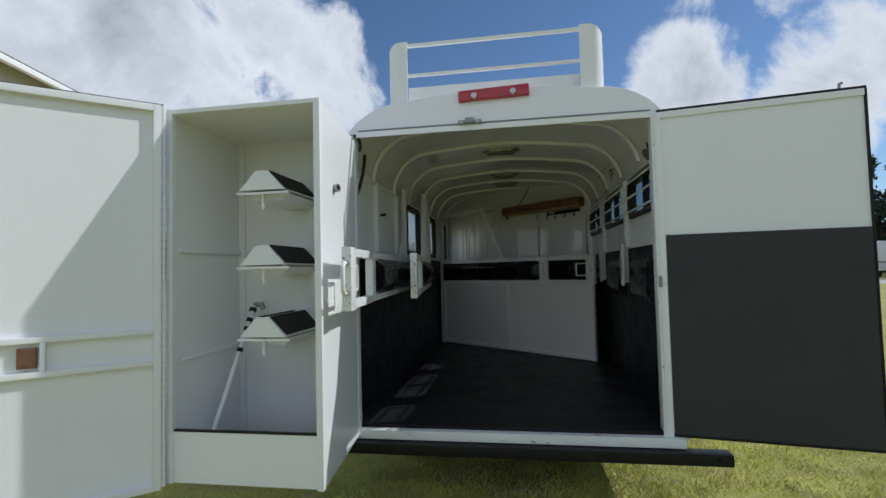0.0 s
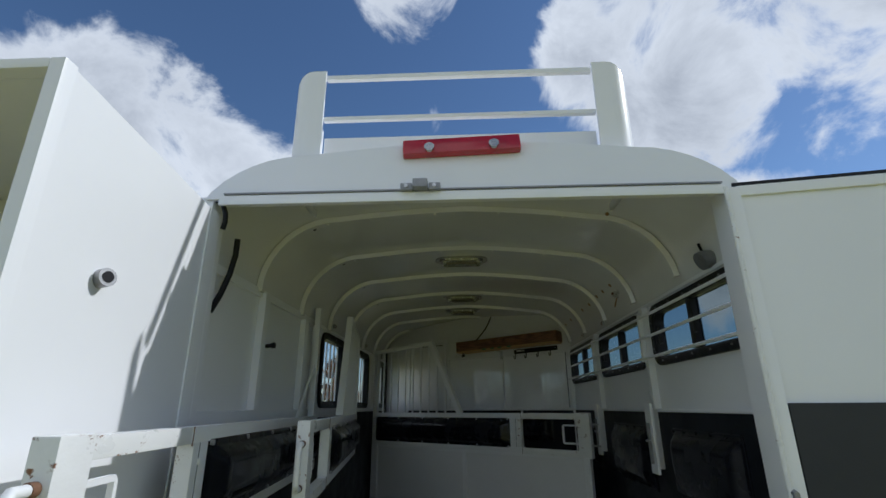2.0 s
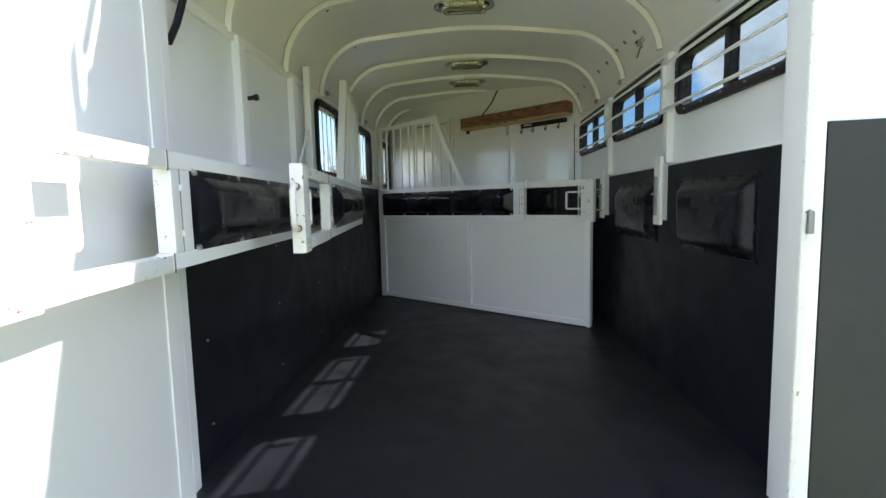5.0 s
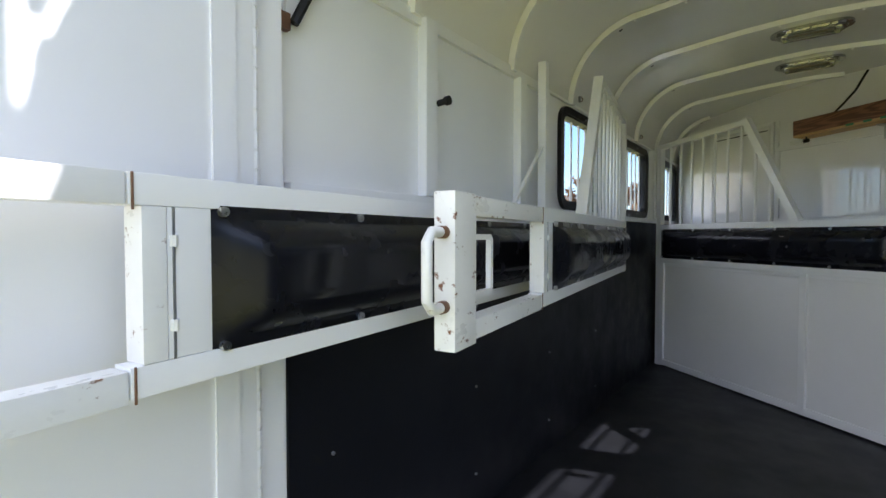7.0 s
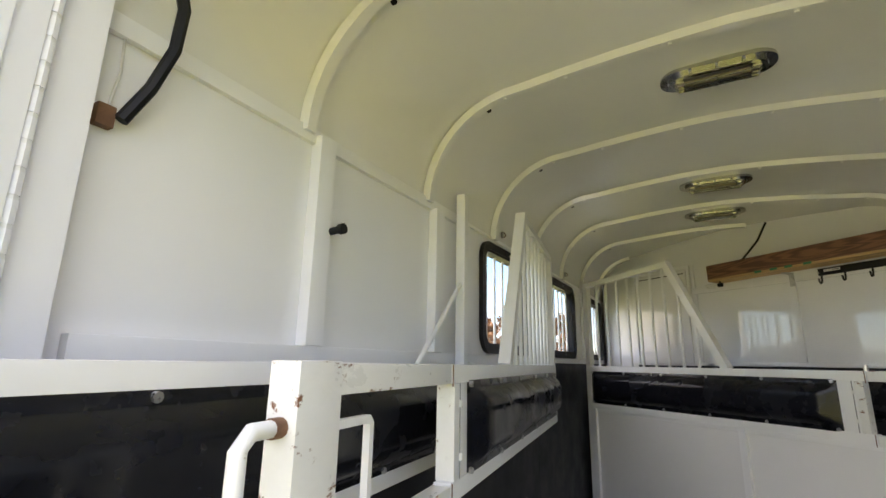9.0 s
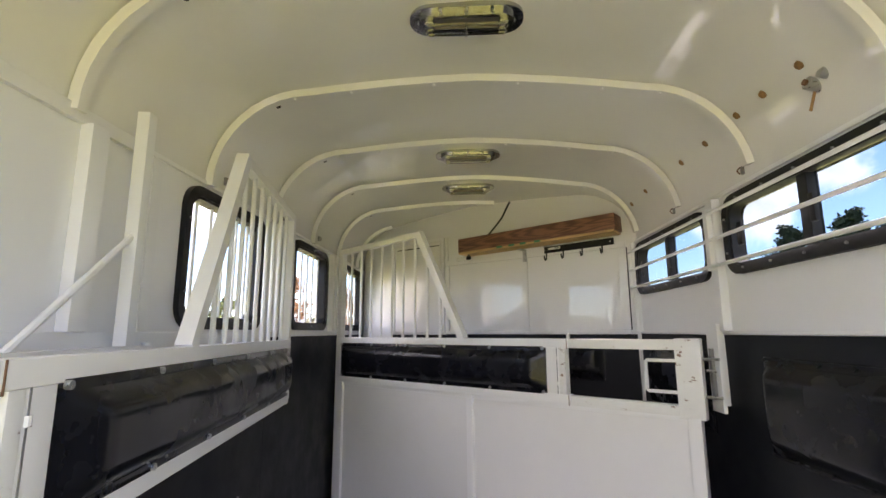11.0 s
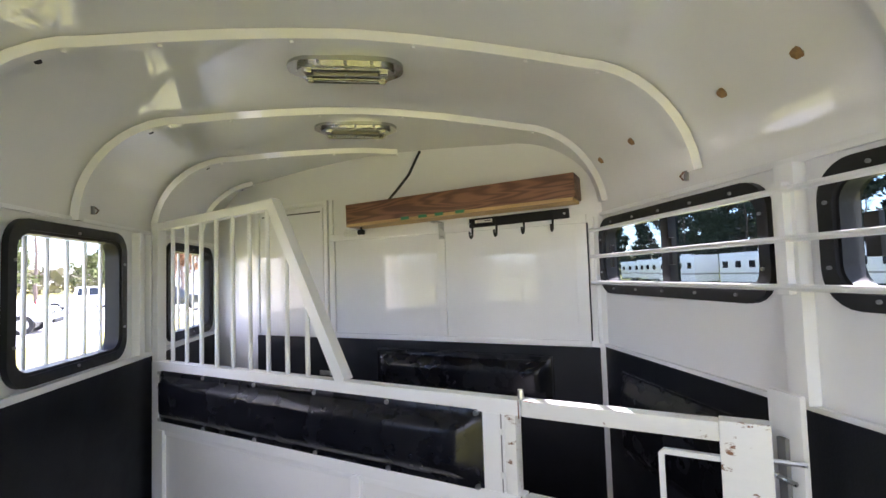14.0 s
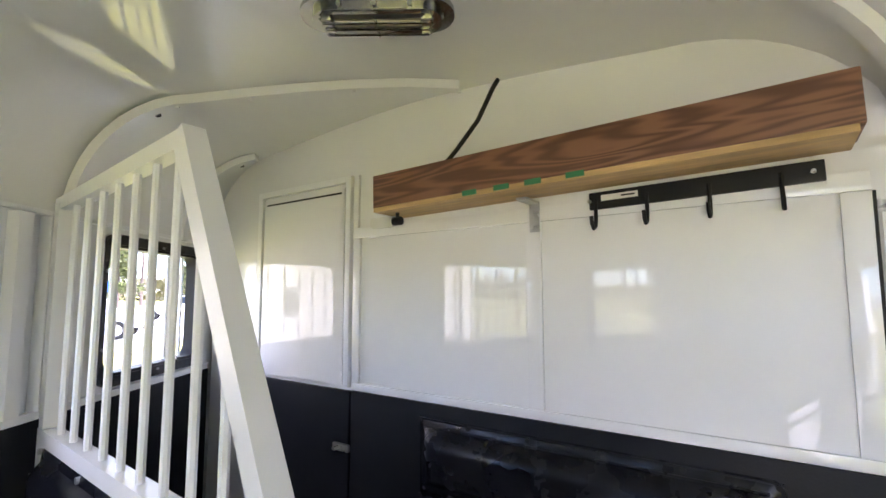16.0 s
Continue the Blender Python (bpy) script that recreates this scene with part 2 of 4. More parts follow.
def sweep(bm, pts, r, seg=8, square=False):
    """A round (or square) bar along a line of points."""
    pts = [Vector(p) for p in pts]
    rings = []
    ways = [(q - p).normalized() for p, q in zip(pts, pts[1:])]
    axes = (Vector((0, 0, 1)), Vector((0, 1, 0)), Vector((1, 0, 0)))
    up0 = min(axes, key=lambda v: round(max(abs(w.dot(v)) for w in ways), 3))
    for i, p in enumerate(pts):
        t = (pts[min(i + 1, len(pts) - 1)] - pts[max(i - 1, 0)]).normalized()
        a = t.cross(up0).normalized()
        b = a.cross(t).normalized()
        n = 4 if square else seg
        off = math.pi / 4 if square else 0
        rr = r * 1.414 if square else r
        rings.append([bm.verts.new(p + (a * math.cos(off + 2 * math.pi * k / n) + b * math.sin(off + 2 * math.pi * k / n)) * rr) for k in range(n)])
    for q, s in zip(rings, rings[1:]):
        for k in range(len(q)):
            bm.faces.new((q[k], q[(k + 1) % len(q)], s[(k + 1) % len(q)], s[k]))
    bm.faces.new(rings[0][::-1])
    bm.faces.new(rings[-1])
    return bm


def bar(pts, r, seg=8, square=False):
    return sweep(bmesh.new(), pts, r, seg, square)


def loop_rr(w, h, r, n=6):
    """A rounded rectangle about the origin, as (a, b) points."""
    out = []
    for cx, cy, s in ((w / 2 - r, h / 2 - r, 0), (-w / 2 + r, h / 2 - r, 90), (-w / 2 + r, -h / 2 + r, 180), (w / 2 - r, -h / 2 + r, 270)):
        for k in range(n + 1):
            a = radians(s + 90 * k / n)
            out.append((cx + r * math.cos(a), cy + r * math.sin(a)))
    return out


def ring(outer, inner, lo, hi, place):
    """A flat frame between two like loops, from depth lo to hi; place(a, b, d) gives the point."""
    bm = bmesh.new()
    rows = [[bm.verts.new(place(a, b, d)) for a, b in lp] for lp, d in ((outer, lo), (outer, hi), (inner, hi), (inner, lo))]
    n = len(outer)
    for i in range(4):
        q, s = rows[i], rows[(i + 1) % 4]
        for k in range(n):
            bm.faces.new((q[k], q[(k + 1) % n], s[(k + 1) % n], s[k]))
    return bm


def plate(loop, lo, hi, place):
    bm = bmesh.new()
    a = [bm.verts.new(place(p, q, lo)) for p, q in loop]
    b = [bm.verts.new(place(p, q, hi)) for p, q in loop]
    n = len(loop)
    bm.faces.new(a[::-1])
    bm.faces.new(b)
    for k in range(n):
        bm.faces.new((a[k], a[(k + 1) % n], b[(k + 1) % n], b[k]))
    return bm


def cushion(u0, u1, z0, z1, y, side, bulge=0.042, rim=0.026):
    """A stuffed vinyl pad with a flat stitched rim, on the face y, swelling towards side (+1 or -1)."""
    bm = bmesh.new()
    nu, nz = 56, 18
    grid = []
    for i in range(nu + 1):
        row = []
        for j in range(nz + 1):
            u, z = u0 + (u1 - u0) * i / nu, z0 + (z1 - z0) * j / nz
            d = min(u - u0, u1 - u, z - z0, z1 - z)
            k = max(0.0, min(1.0, (d - rim) / 0.055))
            h = 0.008 + bulge * math.sin(k * math.pi / 2) * (1 + 0.18 * noise.noise((u * 4, z * 6, y * 3)))
            if d < 0.001:
                h = 0.0
            row.append(bm.verts.new((u, y + side * h, z)))
        grid.append(row)
    for i in range(nu):
        for j in range(nz):
            bm.faces.new((grid[i][j], grid[i + 1][j], grid[i + 1][j + 1], grid[i][j + 1]))
    back = [bm.verts.new((u, y - side * 0.004, z)) for u, z in ((u0, z0), (u1, z0), (u1, z1), (u0, z1))]
    bm.faces.new(back)
    return bm


def screws(parent, places, axis, mat, r=0.009, name="screw"):
    """Round screw heads as parts: places, and the way they face."""
    axis = Vector(axis)
    bm = bmesh.new()
    sweep(bm, [axis * -0.004, axis * 0.003, axis * 0.006], r, 8)
    me = mesh_of(bm, name, mat, True)
    for p in places:
        o = new(name, me)
        o.parent = parent
        o.location = p


def piano_hinge(parent, p, z0, z1, mat=None):
    """A long knuckled hinge that stands upright at p."""
    bm = bmesh.new()
    z = z0
    while z < z1 - 0.03:
        sweep(bm, [(p[0], p[1], z), (p[0], p[1], z + 0.034)], 0.010, 8)
        z += 0.041
    ob = part("piano_hinge", bm, mat or WHITE, parent, "white piano hinge with short knuckles")
    tagged(ob, kind="stuff")
    part("hinge_pin", bar([(p[0], p[1], z0), (p[0], p[1], z1)], 0.0085, 6), CHIPPED, parent)
    return ob

# ---- the trailer's shell ----
XL, XR, XC = -1.185, 0.88, -0.152
YR, YF, ZF = 2.95, 8.1, 0.47
HALF = (XR - XL) / 2
ZW = 2.2


def arch(grow=0.0, n=10):
    """The roof's cross-section from the left wall over to the right, as (x, z)."""
    w, r = HALF + grow, 0.37 + grow
    out = []
    for k in range(n + 1):
        a = math.pi / 2 * k / n
        out.append((-w + r * (1 - math.cos(a)), ZW + (0.37 + grow) * math.sin(a)))
    mid = [(-w + r + (w - r) * k / 4, ZW + 0.37 + grow + 0.052 * (1 - (1 - k / 4) ** 1.6)) for k in range(1, 5)]
    out += mid
    out += [(-x, z) for x, z in reversed(out[:-1])]
    return [(XC + x, z) for x, z in out]


def arch_z(x):
    pts = arch()
    for (a, p), (b, q) in zip(pts, pts[1:]):
        if a <= x <= b:
            return p + (q - p) * (x - a) / max(b - a, 1e-6)
    return ZW


def wall_with_holes(name, x0, x1, y0, y1, z0, z1, holes, mat, label):
    """An upright wall across x0 to x1 with rectangular openings (ya, yb, za, zb) right through it."""
    bm = bmesh.new()
    y = y0
    for ya, yb, za, zb in sorted(holes):
        bx(bm, x0, x1, y, ya, z0, z1)
        bx(bm, x0, x1, ya, yb, z0, za)
        bx(bm, x0, x1, ya, yb, zb, z1)
        y = yb
    bx(bm, x0, x1, y, y1, z0, z1)
    bmesh.ops.remove_doubles(bm, verts=bm.verts, dist=0.0005)
    return tagged(part(name, bm, mat, None, "", False), label, "wall", kind="structure")


L_WIN = [(4.66, 5.32, 1.645, 2.165), (5.70, 6.36, 1.645, 2.165), (6.76, 7.42, 1.645, 2.165)]
R_WIN = [(3.10, 4.02, 1.85, 2.17), (4.165, 5.085, 1.85, 2.17), (5.22, 6.14, 1.85, 2.17)]
inset = 0.025
left_wall = wall_with_holes("wall_left", XL - 0.05, XL, YR + 0.06, YF, 0.4, ZW, [(a + inset, b - inset, c + inset, d - inset) for a, b, c, d in L_WIN], WHITE,
                            "white enamelled sheet wall with three barred windows")
right_wall = wall_with_holes("wall_right", XR, XR + 0.05, YR + 0.06, YF, 0.4, ZW, [(a + inset, b - inset, c + inset, d - inset) for a, b, c, d in R_WIN], WHITE,
                             "white enamelled sheet wall with three wide sliding windows")

bm = bmesh.new()
prof_in, prof_out = arch(), arch(0.05)
for y_a, y_b in ((YR + 0.06, YF),):
    ins = [[bm.verts.new((x, y, z)) for x, z in prof_in] for y in (y_a, y_b)]
    outs = [[bm.verts.new((x, y, z)) for x, z in prof_out] for y in (y_a, y_b)]
    for k in range(len(prof_in) - 1):
        bm.faces.new((ins[0][k], ins[0][k + 1], ins[1][k + 1], ins[1][k]))
        bm.faces.new((outs[0][k], outs[1][k], outs[1][k + 1], outs[0][k + 1]))
        bm.faces.new((ins[0][k], outs[0][k], outs[0][k + 1], ins[0][k + 1]))
        bm.faces.new((ins[1][k], ins[1][k + 1], outs[1][k + 1], outs[1][k]))
ceiling = tagged(part("ceiling", bm, CEIL, None), "glossy white arched sheet-metal trailer ceiling", "ceiling", kind="structure")

# ribs across the roof
for k, y in enumerate((3.605, 4.23, 4.86, 5.48, 6.08, 6.68, 7.28)):
    pts = [(XC + (x - XC) * 0.985, y + 0.028 * (x - XR), z - 0.014) for x, z in arch() if x < 0 or z > 2.24]
    if y > 6.5:
        # the slanted front wall cuts the last hoops short
        lim = 0.85 - (y - 6.15) / 0.675
        pts = [p for p in pts if p[0] < lim]
    bm = bmesh.new()
    rings = []
    for i, p in enumerate(pts):
        a, b = Vector(pts[max(i - 1, 0)]), Vector(pts[min(i + 1, len(pts) - 1)])
        t = (b - a).normalized()
        nrm = Vector((t.z, 0, -t.x))
        c = Vector(p)
        rings.append([bm.verts.new(c + Vector((0, dy, 0)) + nrm * dn) for dy, dn in ((-0.022, -0.012), (-0.016, 0.014), (0.016, 0.014), (0.022, -0.012))])
    for q, s in zip(rings, rings[1:]):
        for i in range(4):
            bm.faces.new((q[i], q[(i + 1) % 4], s[(i + 1) % 4], s[i]))
    bm.faces.new(rings[0])
    bm.faces.new(rings[-1][::-1])
    rib = tagged(part("roof_rib", bm, CEIL, None), "white painted steel hoop across the ceiling", "rib", "roof ribs", "structure")
    flat = [p for p in pts if p[2] > 2.52]
    screws(rib, [(x, yy, z - 0.014) for x, yy, z in flat[1::2]], (0, 0, -1), CEIL, 0.006)
    x, yy, z = flat[0]
    screws(rib, [(x - 0.02, yy + 0.026, z - 0.016)], (0.4, 0, -0.9), BLACK, 0.009, "clip")

tagged(part("floor", box(XL, XR, YR + 0.02, YF, 0.40, ZF), FLOOR, None, "", False), "black rubber matting on the trailer floor", "floor", kind="structure")
tagged(part("wall_nose", plate([(XL - 0.05, 0.4)] + arch(0.05) + [(XR + 0.05, 0.4)], YF + 0.001, YF + 0.05, lambda a, b, d: (a, d, b)), WHITE, None), "white closed nose of the trailer", "wall", kind="structure")

# rubber linings on the side walls
tagged(part("wall_lining", box(XL, XL + 0.012, YR + 0.14, 5.42, ZF, 1.584, 0.003), RUBBER, None, "", False), "black rubber lining on the lower wall", "wall lining", "rubber linings", "structure")
tagged(part("wall_lining", box(XR - 0.012, XR, YR + 0.08, 6.14, ZF, 1.615, 0.003), RUBBER, None, "", False), "black rubber lining on the lower wall", "wall lining", "rubber linings", "structure")
tagged(part("wall_lining", box(XL, XL + 0.012, 5.421, 7.5, ZF, 1.61, 0.003), RUBBER, None, "", False), "black rubber lining on the lower wall", "wall lining", "rubber linings", "structure")
lining = [o for o in bpy.data.objects if o.name == "wall_lining"][0]
screws(lining, [(XL + 0.012, y, z) for y in (3.22, 3.9, 4.55, 5.2) for z in (0.62, 0.95, 1.25)], (1, 0, 0), GREYM, 0.005)
tagged(part("trim", box(XL, XL + 0.026, YR + 0.14, 5.42, 1.586, 1.636, 0.004), WHITE, None), "white ledge strip above the rubber lining", "trim", kind="structure")
tagged(part("trim", box(XL, XL + 0.02, 5.421, 7.5, 1.612, 1.636, 0.004), WHITE, None), "white ledge strip above the rubber lining", "trim", kind="structure")
tagged(part("trim", box(XR - 0.018, XR, YR + 0.08, 6.14, 1.617, 1.63, 0.003), WHITE, None), "white ledge strip above the rubber lining", "trim", kind="structure")
tagged(part("trim", box(XL, XL + 0.016, YR + 0.1, 4.45, 2.165, 2.205, 0.004), WHITE, None), "white cornice strip where wall meets roof", "trim", kind="structure")
tagged(part("trim", box(XL, XL + 0.012, 4.45, 7.6, 2.185, 2.2, 0.003), WHITE, None), "white cornice strip where wall meets roof", "trim", kind="structure")
tagged(part("trim", box(XR - 0.012, XR, YR + 0.1, 6.14, 2.185, 2.202, 0.003), WHITE, None), "white cornice strip where wall meets roof", "trim", kind="structure")


def stud(x0, x1, y, z0, z1, w=0.07):
    tagged(part("wall_stud", box(x0, x1, y - w / 2, y + w / 2, z0, z1, 0.006), WHITE, None), "white square steel wall post", "post", "wall posts", "structure")


for y, z1 in ((3.61, 2.19), (4.235, 2.17), (4.47, 2.17), (5.46, 2.18), (5.6, 2.18), (6.46, 2.18), (6.56, 2.18)):
    stud(XL, XL + 0.036, y, 1.636, z1, 0.06 if y < 4.3 else 0.045)
for y in (4.09, 5.15, 6.17):
    stud(XR - 0.036, XR, y, 1.63, 2.185, 0.055)

# rear frame: posts, header, sill, bumper
for x0, x1 in ((XL - 0.055, -1.128), (0.79, XR + 0.055)):
    tagged(part("rear_post", box(x0, x1, YR, YR + 0.1, 0.43, 2.42, 0.006), WHITE, None), "white steel corner post of the rear opening", "post", "rear posts", "structure")
bm = bmesh.new()
lo_z = 2.405
prof = [p for p in arch(0.03) if p[1] > lo_z]
front, back = [], []
for x, z in prof:
    front.append((x, z))
# header face with rounded upper corners
loop = [(front[0][0] - 0.02, lo_z)] + front + [(front[-1][0] + 0.02, lo_z)]
bm = plate(loop, YR - 0.01, YR + 0.07, lambda a, b, d: (a, d + 0.22 * max(0, b - lo_z - 0.05), b))
header = tagged(part("rear_header", bm, WHITE, None), "white arched header over the rear opening", "header", kind="structure")
part("trim", box(XC - 0.93, XC + 0.93, YR - 0.022, YR - 0.011, lo_z + 0.014, lo_z + 0.02, 0.002), GREYM, header, "thin grey seal line")
part("trim", box(XC - 0.945, XC + 0.945, YR - 0.024, YR - 0.011, lo_z - 0.03, lo_z + 0.006, 0.004), WHITE, header)

sill = tagged(part("door_sill", box(XL - 0.055, XR + 0.01, YR - 0.06, YR - 0.001, 0.40, 0.458, 0.008), CHIPPED, None), "white steel sill with rubbed rusty paint", "sill", kind="structure")
bumper = thing("rubber_bumper", "long black rubber bumper under the rear sill", "bumper")
part("buffer", box(XL - 0.05, XR + 0.24, YR - 0.12, YR - 0.02, 0.325, 0.395, 0.016), BLACK, bumper)
part("bracket", box(XL + 0.1, XR - 0.1, YR - 0.02, YR + 0.04, 0.33, 0.4, 0.004), BLACK, bumper)
screws(bumper, [(x, YR - 0.122, 0.362) for x in (-0.9, -0.55, -0.2, 0.15, 0.5, 0.8, 1.05)], (0, -1, 0), BLACK, 0.014, "bolt")
part("chassis", box(XL, XR, YR + 0.05, YF, 0.30, 0.4), BLACK, bumper, "dark underframe")

for y in (5.4, 6.15):
    ax = thing("trailer_axle", "steel axle with two black tyres under the trailer", "axle", pose(XC, y, 0), "trailer axles")
    part("beam", bar([(-1.2, 0, 0.33), (1.2, 0, 0.33)], 0.03), BLACK, ax)
    for s in (-1, 1):
        w = part("wheel", bar([(s * 1.1, 0, 0.33), (s * 1.12, 0, 0.33), (s * 1.28, 0, 0.33), (s * 1.3, 0, 0.33)], 0.33, 20), BLACK, ax)
        part("rim", bar([(s * 1.29, 0, 0.33), (s * 1.31, 0, 0.33)], 0.2, 16), STEEL, w)

# slanted front wall
FW = Matrix.Translation((0.85, 6.15, 0)) @ Matrix.Rotation(math.atan2(0.675, -1.0), 4, "Z")
FC, FS = FW[0][0], FW[1][0]
bm = bmesh.new()
n = 40
U1 = 2.43
cols = []
for k in range(n + 1):
    u = -0.035 + (U1 + 0.035) * k / n
    x = 0.85 + FC * u
    zt = arch_z(min(max(x, XL), XR)) + 0.02
    cols.append([bm.verts.new((u, y, z)) for y, z in ((0, ZF - 0.04), (0, zt), (-0.04, zt), (-0.04, ZF - 0.04))])
for a, b in zip(cols, cols[1:]):
    for i in range(4):
        bm.faces.new((a[i], b[i], b[(i + 1) % 4], a[(i + 1) % 4]))
bm.faces.new(cols[0])
bm.faces.new(cols[-1][::-1])
front_wall = part("wall_front", bm, GLOSS, None)
front_wall.matrix_world = FW
tagged(front_wall, "glossy white slanted partition at the front of the stalls", "wall", kind="structure")


def on_front(name, bm, mat, label, cat, kind="structure", smooth=True):
    ob = part(name, bm, mat, None, "", smooth)
    ob.matrix_world = FW
    return tagged(ob, label, cat, kind=kind)


on_front("wall_lining", box(0.0, 1.475, 0, 0.012, ZF, 1.612, 0.003), RUBBER, "black rubber lining on the slanted front wall", "wall lining")
for u0, u1, z0, z1 in ((0.035, 1.475, 1.614, 1.64), (0.035, 1.475, 2.16, 2.2), (0.735, 0.78, 1.64, 2.16), (1.44, 1.475, 1.64, 2.16), (0.035, 0.085, 1.64, 2.16), (1.45, 1.475, 2.2, 2.4)):
    on_front("trim", box(u0, u1, 0, 0.012, z0, z1, 0.004), GLOSS, "white strip framing a wall panel", "trim")
on_front("trim", box(0.029, 0.0345, 0, 0.006, 1.64, 2.16), BLACK, "dark gap at the corner of the front wall", "trim")
door = thing("door_1", "white and black narrow door in the slanted front wall, closed", "door", FW, kind="structure")
part("upper_panel", box(1.52, 2.02, 0, 0.016, 1.625, 2.36, 0.004), GLOSS, door)
part("lower_panel", box(1.48, 2.05, 0, 0.016, ZF, 1.61, 0.004), RUBBER, door, "black rubber lower half")
part("door_frame", box(1.485, 1.51, 0, 0.02, 1.62, 2.4, 0.004), WHITE, door)
part("door_frame", box(1.51, 2.06, 0, 0.02, 2.375, 2.4, 0.004), WHITE, door)
part("door_frame", box(2.03, 2.06, 0, 0.02, 1.62, 2.375, 0.004), WHITE, door)
part("seam", box(1.535, 2.0, 0.0163, 0.0175, 2.336, 2.343), BLACK, door, "dark gap along the head of the door")
latch = part("latch", box(1.47, 1.55, 0.016, 0.028, 1.40, 1.425, 0.003), STEEL, door, "small zinc latch")
part("knob", bar([(1.52, 0.028, 1.412), (1.52, 0.05, 1.412)], 0.008), STEEL, latch)


# ---- windows ----
def window_left(k, y0, y1, z0, z1):
    w = thing("window_%d" % k, "small rounded window with black rim and white upright bars", "window", pose(XL, (y0 + y1) / 2, (z0 + z1) / 2), "left windows", "structure")
    W, H = y1 - y0, z1 - z0
    put = lambda a, b, d: (d, a, b)
    part("window_frame", ring(loop_rr(W, H, 0.085), loop_rr(W - 0.07, H - 0.07, 0.062), -0.002, 0.02, put), BLACK, w)
    part("rim", ring(loop_rr(W - 0.07, H - 0.07, 0.062), loop_rr(W - 0.09, H - 0.09, 0.055), -0.045, 0.012, put), BLACK, w, "black inner channel")
    p = part("pane", plate(loop_rr(W - 0.07, H - 0.07, 0.062), -0.036, -0.032, put), PANE, w, "", False)
    p.visible_shadow = False
    me = mesh_of(bar([(-0.02, 0, -H / 2 + 0.05), (-0.02, 0, H / 2 - 0.05)], 0.007), "window_bar", WHITE, True)
    for i in range(5):
        o = new("window_bar", me)
        o.parent = w
        o.location = (0, -W / 2 + 0.05 + (W - 0.1) * (i + 0.7) / 5.4, 0)
    screws(w, [(0.02, a, b) for a, b in ((-W / 2 + 0.025, H / 4), (-W / 2 + 0.025, -H / 4), (W / 2 - 0.025, H / 4), (W / 2 - 0.025, -H / 4), (0, H / 2 - 0.025), (0, -H / 2 + 0.025))], (1, 0, 0), GREYM, 0.005)


for k, q in enumerate(L_WIN):
    window_left(k + 1, *q)


def window_right(k, y0, y1, z0, z1):
    w = thing("window_%d" % k, "wide sliding window with black rounded rim and smoked panes", "window", pose(XR, (y0 + y1) / 2, (z0 + z1) / 2), "right windows", "structure")
    W, H = y1 - y0, z1 - z0
    put = lambda a, b, d: (-d, a, b)
    part("window_frame", ring(loop_rr(W, H, 0.085), loop_rr(W - 0.07, H - 0.07, 0.06), -0.002, 0.02, put), BLACK, w)
    part("rim", ring(loop_rr(W - 0.07, H - 0.07, 0.06), loop_rr(W - 0.085, H - 0.085, 0.052), -0.045, 0.01, put), BLACK, w, "black inner channel")
    for a, b, d in ((-W / 2 + 0.05, 0.02, -0.02), (-0.02, W / 2 - 0.05, -0.034)):
        p = part("pane", box(-d, -d + 0.003, a, b, -H / 2 + 0.045, H / 2 - 0.045), TINTED, w, "", False)
        p.visible_shadow = False
    m = part("mullion", box(-0.008, 0.03, -0.03, 0.015, -H / 2 + 0.045, H / 2 - 0.045, 0.004), BLACK, w, "black upright divider")
    part("slider_latch", box(-0.02, -0.006, W / 2 - 0.13, W / 2 - 0.1, -0.05, 0.04, 0.004), BLACK, w)
    part("slider_latch", box(-0.02, -0.006, -0.065, -0.04, -0.05, 0.04, 0.004), BLACK, w)
    pl = [(-0.02, -W / 2 + 0.12 + i * (W - 0.24) / 4, s * (H / 2 - 0.022)) for i in range(5) for s in (-1, 1)]
    screws(w, pl + [(-0.02, s * (W / 2 - 0.022), z) for s in (-1, 1) for z in (-0.07, 0.07)], (-1, 0, 0), GREYM, 0.0045)


for k, q in enumerate(R_WIN):
    window_right(k + 4, *q)

guard = thing("window_guard", "white steel rods running along the windows", "window bars")
for z in (2.122, 2.008, 1.897):
    part("rod", bar([(XR - 0.05, 3.02, z), (XR - 0.05, 6.2, z)], 0.008), WHITE, guard)
for y in (4.09, 5.15, 6.17):
    part("standoff", box(XR - 0.056, XR - 0.034, y - 0.016, y + 0.016, 1.88, 2.14, 0.003), WHITE, guard)

# latch strips for the dividers on the right wall
for y in (4.075, 5.15):
    s = thing("latch_strip", "white steel catch plate hanging below the wall post", "latch plate", pose(XR, y, 0), "latch strips")
    part("plate", box(-0.075, -0.06, -0.045, 0.045, 1.31, 1.66, 0.004), WHITE, s)
    part("web", box(-0.06, -0.012, 0.02, 0.035, 1.33, 1.65, 0.003), WHITE, s)
    part("catch", box(-0.088, -0.076, -0.012, 0.012, 1.36, 1.56, 0.003), GREYM, s, "worn metal slide")
    part("pin", bar([(-0.088, -0.035, 1.47), (-0.088, 0.03, 1.47)], 0.006), STEEL, s)

